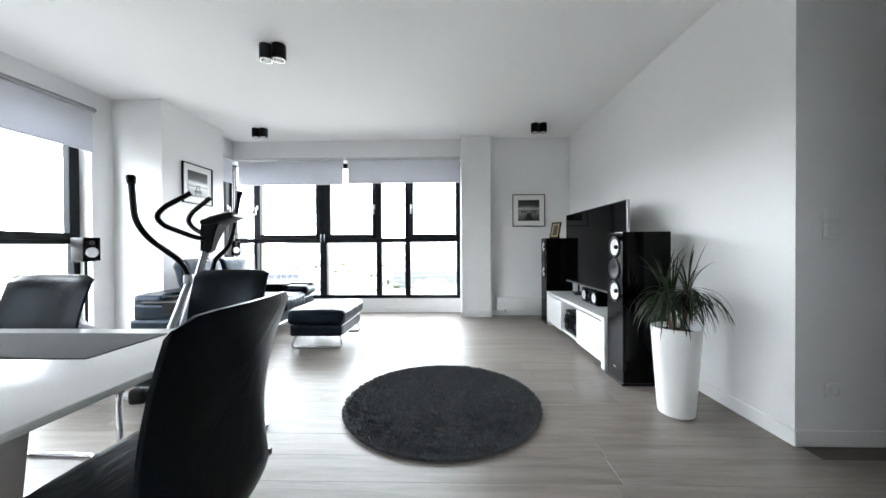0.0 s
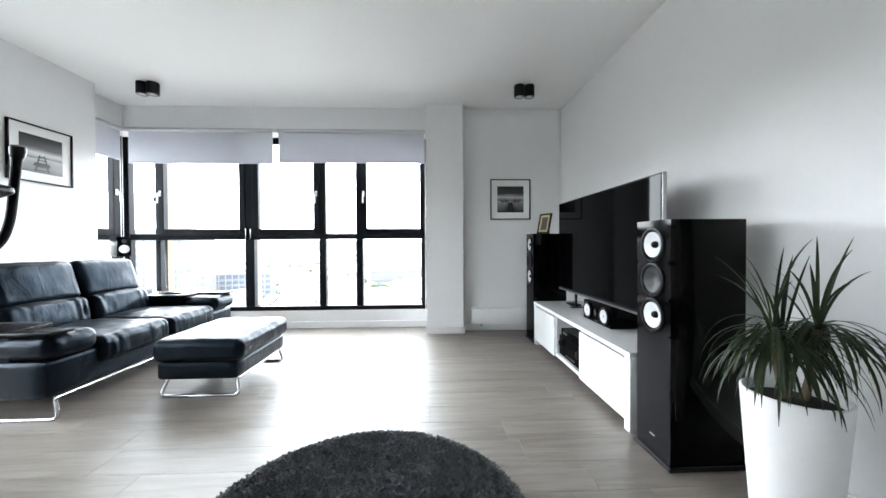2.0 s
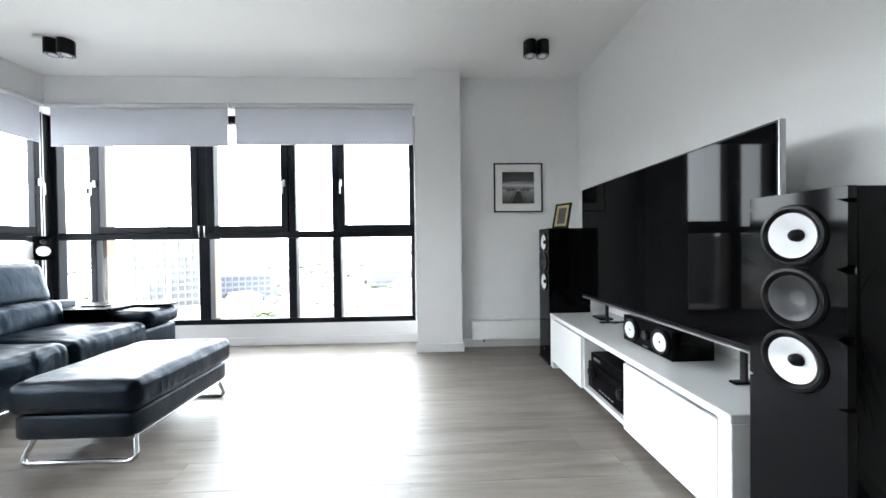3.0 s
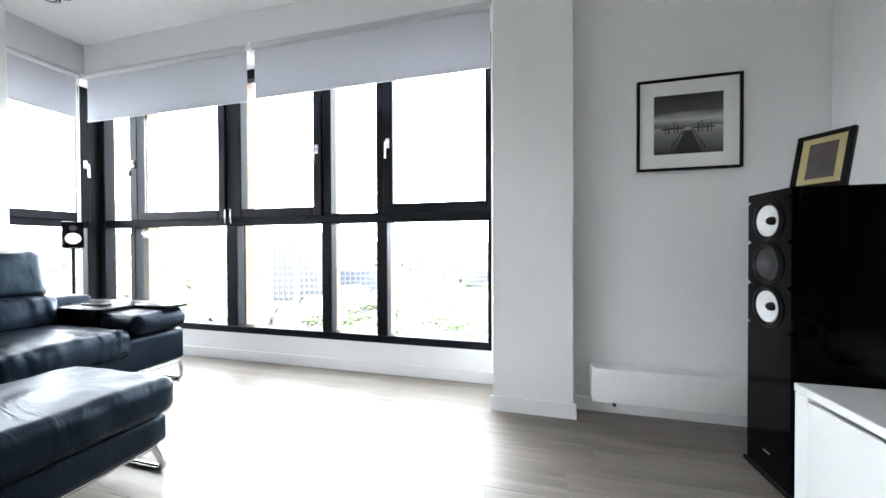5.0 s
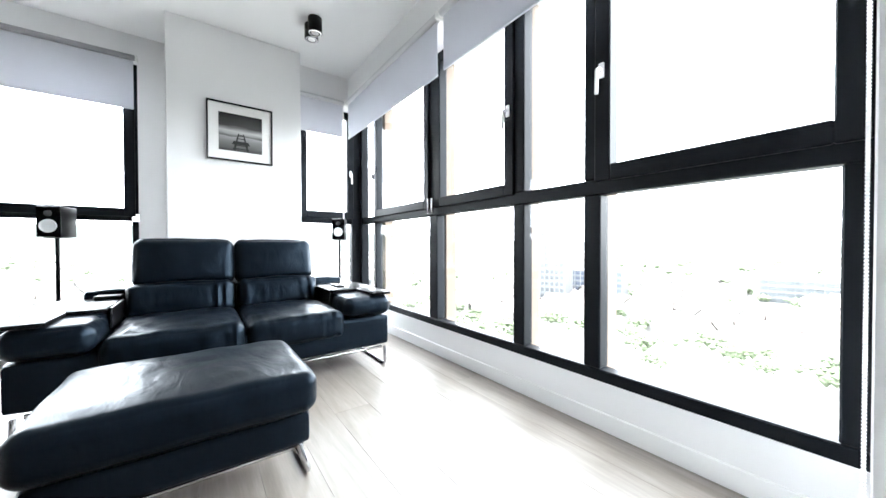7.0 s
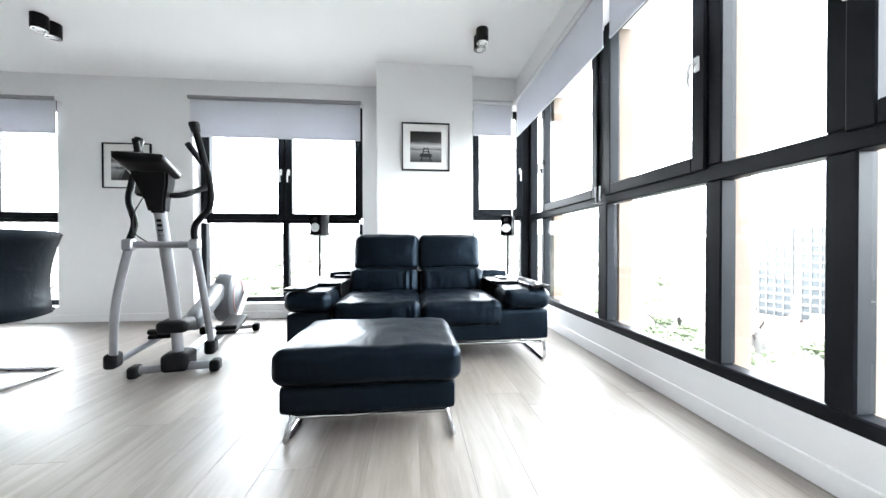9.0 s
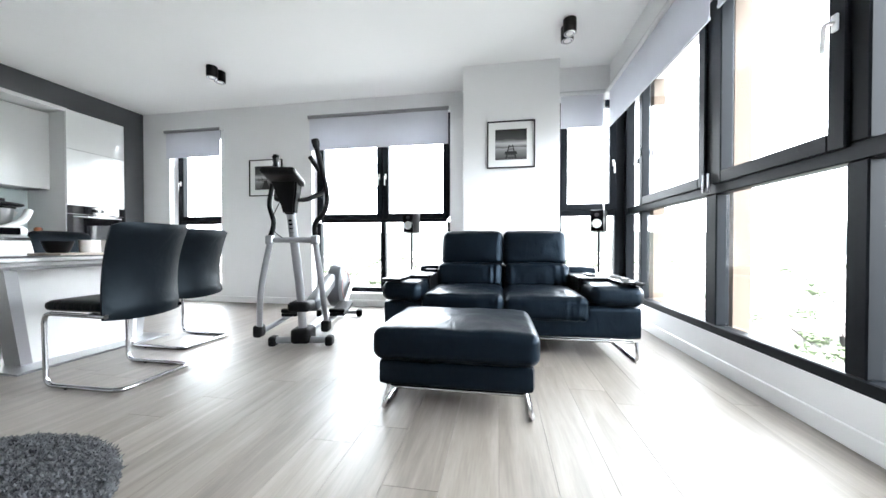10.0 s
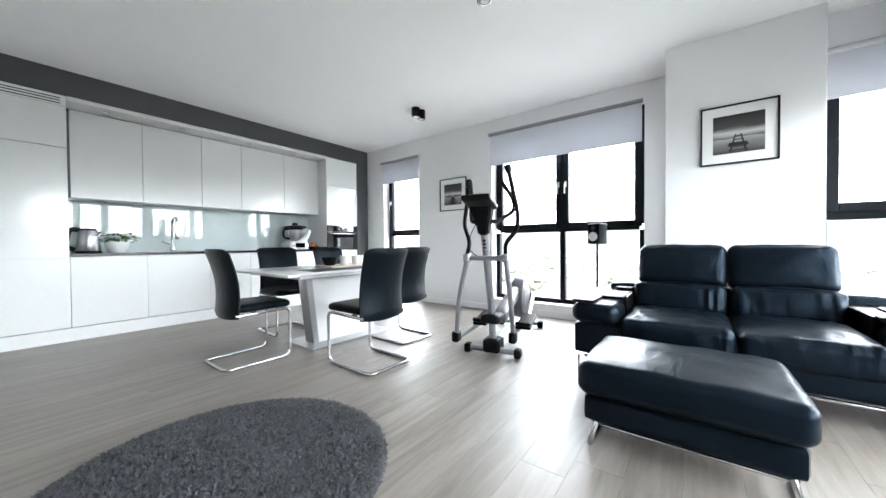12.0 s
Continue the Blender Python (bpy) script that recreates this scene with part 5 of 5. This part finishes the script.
def kettle():
    t = thing("kettle", "brushed steel and black electric kettle on the worktop", "kettle", at=(0.266, -1.69, WT))
    t.scale = (1.22, 1.22, 1.22)
    part("base", cyl(0, 0, 0, 0.02, 0.085, seg=28, bevel=0.004), SATB, t)
    part("body", lathe([(0.001, 0.022), (0.078, 0.022), (0.082, 0.03), (0.062, 0.19), (0.058, 0.20), (0.001, 0.205)], 32), STEEL, t, "brushed steel body")
    part("handle", tube(fillet([(0.05, 0, 0.205), (0.115, 0, 0.21), (0.14, 0, 0.06), (0.082, 0, 0.03)], 0.04), 0.020, 12), SATB, t)
    part("lid", lathe([(0.001, 0.20), (0.056, 0.20), (0.05, 0.215), (0.001, 0.222)], 24), SATB, t)
    part("spout", tube([(-0.055, 0, 0.15), (-0.085, 0, 0.19)], [0.028, 0.015], 10), STEEL, t)


def herb_pot():
    t = thing("herb_pot", "leafy green herb in a white bowl pot", "plant", at=(0.038, -1.70, WT))
    t.scale = (1.18, 1.18, 1.2)
    part("pot", lathe([(0.001, 0), (0.05, 0), (0.085, 0.05), (0.09, 0.10), (0.084, 0.10), (0.08, 0.085), (0.001, 0.08)], 28), POTW, t)
    rng = random.Random(3)
    for i in range(80):
        a, r = rng.random() * 6.28, 0.02 + 0.13 * rng.random()
        c = Vector((r * math.cos(a), r * math.sin(a), 0.11 + 0.08 * rng.random() - 0.25 * max(0, r - 0.07)))
        q = bmesh.new()
        d = Vector((math.cos(a), math.sin(a), 0.3 * rng.gauss(0, 1))).normalized()
        s = d.cross(Vector((0, 0, 1))).normalized()
        l, w2 = 0.035 + 0.02 * rng.random(), 0.014 + 0.006 * rng.random()
        up = Vector((0, 0, 0.006))
        vs = [q.verts.new(x) for x in (c, c + d * l * 0.5 - s * w2, c + d * l - up, c + d * l * 0.5 + s * w2, c + d * l * 0.5 + up)]
        for f in ((0, 1, 4), (1, 2, 4), (2, 3, 4), (3, 0, 4)):
            q.faces.new([vs[k] for k in f])
        part("leaf", q, HERB, t)


def tap():
    t = thing("kitchen_tap", "tall chrome spring-neck kitchen tap by the sink", "tap", at=(-0.501, -1.83, WT))
    t.scale = (1.2, 1.2, 1.2)
    part("base", cyl(0, 0, 0, 0.05, 0.024, seg=20, bevel=0.003), CHROME, t)
    p = fillet([(0, 0, 0.05), (0, 0, 0.36), (0, 0.16, 0.36), (0, 0.16, 0.22)], 0.08, 10)
    part("spring_neck", tube(p, 0.013, 12), CHROME, t)
    part("spray_head", cyl(0, 0.16, 0.13, 0.22, 0.017, 0.015, seg=16, bevel=0.002), CHROME, t)
    part("holder_arm", tube([(0, 0, 0.22), (0, 0.15, 0.22)], 0.006, 8), CHROME, t)
    part("lever", tube([(0.02, 0, 0.08), (0.09, 0, 0.11)], 0.007, 8), CHROME, t)


def food_processor():
    t = thing("food_processor", "white and black kitchen food processor with a steel bowl", "food processor", at=(-2.076, -1.67, WT))
    t.scale = (1.18, 1.18, 1.25)
    part("base", cushion(-0.13, 0.15, -0.14, 0.15, 0.0, 0.10, 0.045, (0, 0, 0.012), 12), PLASTW, t)
    for s in (-1, 1):
        part("cradle_arm", tube(fillet([(0.12, s * 0.10, 0.06), (0.02, s * 0.12, 0.08), (-0.10, s * 0.12, 0.15), (-0.15, s * 0.09, 0.25)], 0.07), 0.030, 12), PLASTW, t)
    part("bowl", lathe([(0.001, 0.09), (0.058, 0.09), (0.078, 0.14), (0.092, 0.27), (0.001, 0.27)], 32), STEEL, t, "brushed steel mixing bowl")
    part("rim", lathe([(0.088, 0.255), (0.10, 0.258), (0.106, 0.275), (0.088, 0.278)], 32), SATB, t)
    part("lid", lathe([(0.001, 0.278), (0.135, 0.278), (0.152, 0.288), (0.150, 0.300), (0.10, 0.312), (0.05, 0.318), (0.001, 0.320)], 36), SATB, t, "wide black lid")
    part("measuring_cup", lathe([(0.001, 0.318), (0.038, 0.318), (0.036, 0.345), (0.030, 0.348), (0.001, 0.348)], 24), SATB, t)
    part("handle", tube(fillet([(0.095, 0, 0.265), (0.165, 0, 0.26), (0.165, 0, 0.15), (0.085, 0, 0.14)], 0.04), 0.014, 12), SATB, t)
    part("screen", box(-0.06, 0.08, 0.145, 0.156, 0.025, 0.085, 0.004, 1), SCREEN, t)
    part("dial", moved(cyl(0, 0, 0, 0.014, 0.02, seg=20, bevel=0.002), Matrix.Translation((0.11, 0.150, 0.05)) @ Matrix.Rotation(radians(-90), 4, "X")), SILVER, t)


kettle(), herb_pot(), tap(), food_processor()
f = thing("fruit_bowl", "low dark bowl of red fruit on the worktop", "bowl", at=(-2.346, -1.59, WT))
part("bowl", lathe([(0.001, 0), (0.06, 0), (0.105, 0.045), (0.10, 0.045), (0.06, 0.01), (0.001, 0.01)], 28), SATB, f)
for x, y, z in ((-0.04, 0.0, 0.05), (0.035, 0.03, 0.05), (0.01, -0.045, 0.05), (0.0, 0.0, 0.095)):
    part("fruit", lathe([(0.002, -0.034), (0.025, -0.028), (0.037, -0.005), (0.036, 0.012), (0.022, 0.031), (0.006, 0.029)], 18, m=Matrix.Translation((x, y, z))), FRUIT, f)
solo("sink", box(-0.76, -0.30, -1.92, -1.53, WT + 0.0005, WT + 0.004, 0.0015, 1), STEEL, "flat brushed steel sink in the worktop", "sink")


# ---- outside ----
GZ = -34.0
solo("ground", box(-4800, 4800, -4800, 4800, GZ - 1, GZ), GROUND, "pale built-up city ground reaching the horizon", "ground", kind=structure, smooth=0)
solo("facade_fin", moved(box(-0.05, 0.05, 0, 0.10, -6, 4), Matrix.Translation((-1.74, 5.21, 0))), FIN, "sand-coloured rendered fin outside the window", "facade fin", kind=structure)
solo("facade_fin", moved(box(-0.05, 0.05, 0, 0.10, -6, 4), Matrix.Translation((-2.86, 5.21, 0))), FIN, "sand-coloured rendered fin outside the window", "facade fin", kind=structure)
solo("facade_fin", moved(box(-0.03, 0.03, 0, 0.10, -6, 4), Matrix.Translation((-0.86, 5.21, 0))), FIN, "sand-coloured rendered fin outside the window", "facade fin", kind=structure)
solo("facade_fin", moved(box(-0.03, 0.03, 0, 0.10, -6, 4), Matrix.Translation((-0.37, 5.21, 0))), FIN, "sand-coloured rendered fin outside the window", "facade fin", kind=structure)


def houses():
    rng = random.Random(21)
    wv, wf, rv, rf = [], [], [], []
    for i in range(800):
        d = 150 + 1150 * rng.random() ** 1.3
        a = radians(75 + 170 * rng.random())
        cx, cy = d * math.cos(a), d * math.sin(a)
        r = rng.random() * 3.14
        l, wd, hh = 8 + 9 * rng.random(), 7 + 3 * rng.random(), 4 + 5 * rng.random()
        c, s = math.cos(r), math.sin(r)
        P = lambda u, v, z: (cx + u * c - v * s, cy + u * s + v * c, GZ + z)
        k = len(wv)
        wv += [P(u, v, z) for z in (0, hh) for u, v in ((-l / 2, -wd / 2), (l / 2, -wd / 2), (l / 2, wd / 2), (-l / 2, wd / 2))] + [P(-l / 2, 0, hh + 3), P(l / 2, 0, hh + 3)]
        wf += [(k, k + 1, k + 5, k + 4), (k + 1, k + 2, k + 6, k + 5), (k + 2, k + 3, k + 7, k + 6), (k + 3, k, k + 4, k + 7), (k + 4, k + 8, k + 7), (k + 5, k + 6, k + 9)]
        k = len(rv)
        e = 0.6
        rv += [P(-l / 2 - e, -wd / 2 - e, hh - 0.4), P(l / 2 + e, -wd / 2 - e, hh - 0.4), P(l / 2 + e, 0, hh + 3.2), P(-l / 2 - e, 0, hh + 3.2), P(l / 2 + e, wd / 2 + e, hh - 0.4), P(-l / 2 - e, wd / 2 + e, hh - 0.4)]
        rf += [(k, k + 1, k + 2, k + 3), (k + 3, k + 2, k + 4, k + 5)]
    for name, v, f, m, lab in (("distant_houses", wv, wf, HOUSE, "pale rendered houses spread over the city"), ("distant_roofs", rv, rf, ROOF, "red tiled roofs of the city houses")):
        me = bpy.data.meshes.new(name)
        me.from_pydata(v, [], f)
        me.materials.append(m)
        tagged(new(name, me), lab, "houses", kind="stuff")


def woods():
    rng = random.Random(8)
    v, f = [], []
    for i in range(1300):
        d = 110 + 1500 * rng.random() ** 1.25
        a = radians(70 + 180 * rng.random())
        bx, by = d * math.cos(a), d * math.sin(a)
        R, n = 1.8 + 3.2 * rng.random(), 60 if d < 250 else 10
        for j in range(n):
            c = Vector((bx + rng.gauss(0, R * 0.6), by + rng.gauss(0, R * 0.6), GZ + R * (0.7 + 0.7 * rng.random())))
            k = len(v)
            rr = R * (0.13 + 0.15 * rng.random()) * (1 if d < 250 else 2.4)
            for q in ((1, 0, 0), (-1, 0, 0), (0, 1, 0), (0, -1, 0), (0, 0, 1), (0, 0, -1)):
                v.append(tuple(c + Vector(q) * rr * (0.7 + 0.6 * rng.random())))
            for a1, b1 in ((0, 2), (2, 1), (1, 3), (3, 0)):
                f += [(k + a1, k + b1, k + 4), (k + b1, k + a1, k + 5)]
    me = bpy.data.meshes.new("distant_woods")
    me.from_pydata(v, [], f)
    me.materials.append(WOODS)
    tagged(new("distant_woods", me), "green trees scattered between the city houses", "trees", kind="stuff")


def block(name, label, x, y, turn, wx, wy, top, floors, bays, skin, pane):
    """A tall building: cladding bands between rows of glazing."""
    t = thing(name, label, "building", at=(x, y, GZ), turn=turn)
    hgt = top - GZ
    part("core", box(-wx / 2 + 0.3, wx / 2 - 0.3, -wy / 2 + 0.3, wy / 2 - 0.3, 0, hgt - 0.5), pane, t, smooth=0)
    for k in range(floors + 1):
        z = hgt * k / floors
        part("floor_band", box(-wx / 2, wx / 2, -wy / 2, wy / 2, max(z - 0.9, 0), z + 0.2), skin, t, smooth=0)
    for k in range(bays + 1):
        for s in (-1, 1):
            u = -wx / 2 + wx * k / bays
            part("pier", box(u - 0.25, u + 0.25, s * wy / 2 - 0.35, s * wy / 2 + 0.35, 0, hgt), skin, t, smooth=0)
            u = -wy / 2 + wy * k / bays
            part("pier", box(s * wx / 2 - 0.35, s * wx / 2 + 0.35, u - 0.25, u + 0.25, 0, hgt), skin, t, smooth=0)
    part("roof_box", box(-wx / 4, wx / 4, -wy / 4, wy / 4, hgt, hgt + 2.5), skin, t, smooth=0)


houses()
woods()
v, f = [], []
for k in range(181):
    a = radians(40 + 240 * k / 180)
    west = math.exp(-((math.degrees(a) - 178) / 34) ** 2)
    hgt = 58 + 95 * west + 24 * noise.noise(Vector((k * 0.07, 0, 0))) + 9 * noise.noise(Vector((k * 0.4, 3, 0)))
    for d, z in ((1900, GZ), (2500, GZ + hgt), (3200, GZ)):
        v.append((d * math.cos(a), d * math.sin(a), z))
for k in range(180):
    f += [(k * 3, k * 3 + 3, k * 3 + 4, k * 3 + 1), (k * 3 + 1, k * 3 + 4, k * 3 + 5, k * 3 + 2)]
me = bpy.data.meshes.new("distant_hills")
me.from_pydata(v, [], f)
me.materials.append(HILLS)
tagged(new("distant_hills", me), "low hazy green hills on the horizon", "hills", kind="structure")
block("glass_tower", "tall pale glass office tower across the city", -116, 160, 22, 25, 20, 8, 13, 10, TOWERW, TOWERG)
block("office_building", "blue and white office building beside the tower", -110, 205, 15, 30, 16, -15, 6, 9, TOWERW, BLUEP)
block("office_building", "long pale apartment block with rows of windows", -20, 290, 8, 60, 14, -20, 4, 16, TOWERW, TOWERG)
block("office_building", "pale rendered apartment block seen over the trees", -210, 80, 30, 30, 14, -21, 4, 9, TOWERW, TOWERG)
b = tube([(-105, 139, GZ), (-107.5, 144, 15)], [1.1, 0.35], 12)
solo("leaning_mast", b, TOWERW, "slim pale leaning mast in front of the tower", "mast")


# ---- floor planks ----
floor_ob = bpy.data.objects["floor"]
rng = random.Random(4)
PW, PL = 0.192, 2.05
row, y = 0, Y0
k = 0
while y < 5.09:
    x = X0 - rng.random() * PL
    while x < 4.6:
        a, b2 = max(x, X0 - 0.01), min(x + PL, 4.6)
        # the recesses of the corner bay reach further out; the hall stops at its wall
        if y + PW > 1.56:
            b2 = min(b2, X1 + 0.02)
        if b2 - a > 0.03:
            y1 = min(y + PW, 5.12)
            q = box(a + 0.0004, b2 - 0.0004, y + 0.0004, y1 - 0.0004, -0.012, 0.0)
            top = [e for e in q.edges if all(v.co.z > -0.001 for v in e.verts)]
            bmesh.ops.bevel(q, geom=top, offset=0.0005, segments=1, affect="EDGES")
            part("plank", q, OAK, floor_ob, smooth=0)
        x += PL
    y += PW
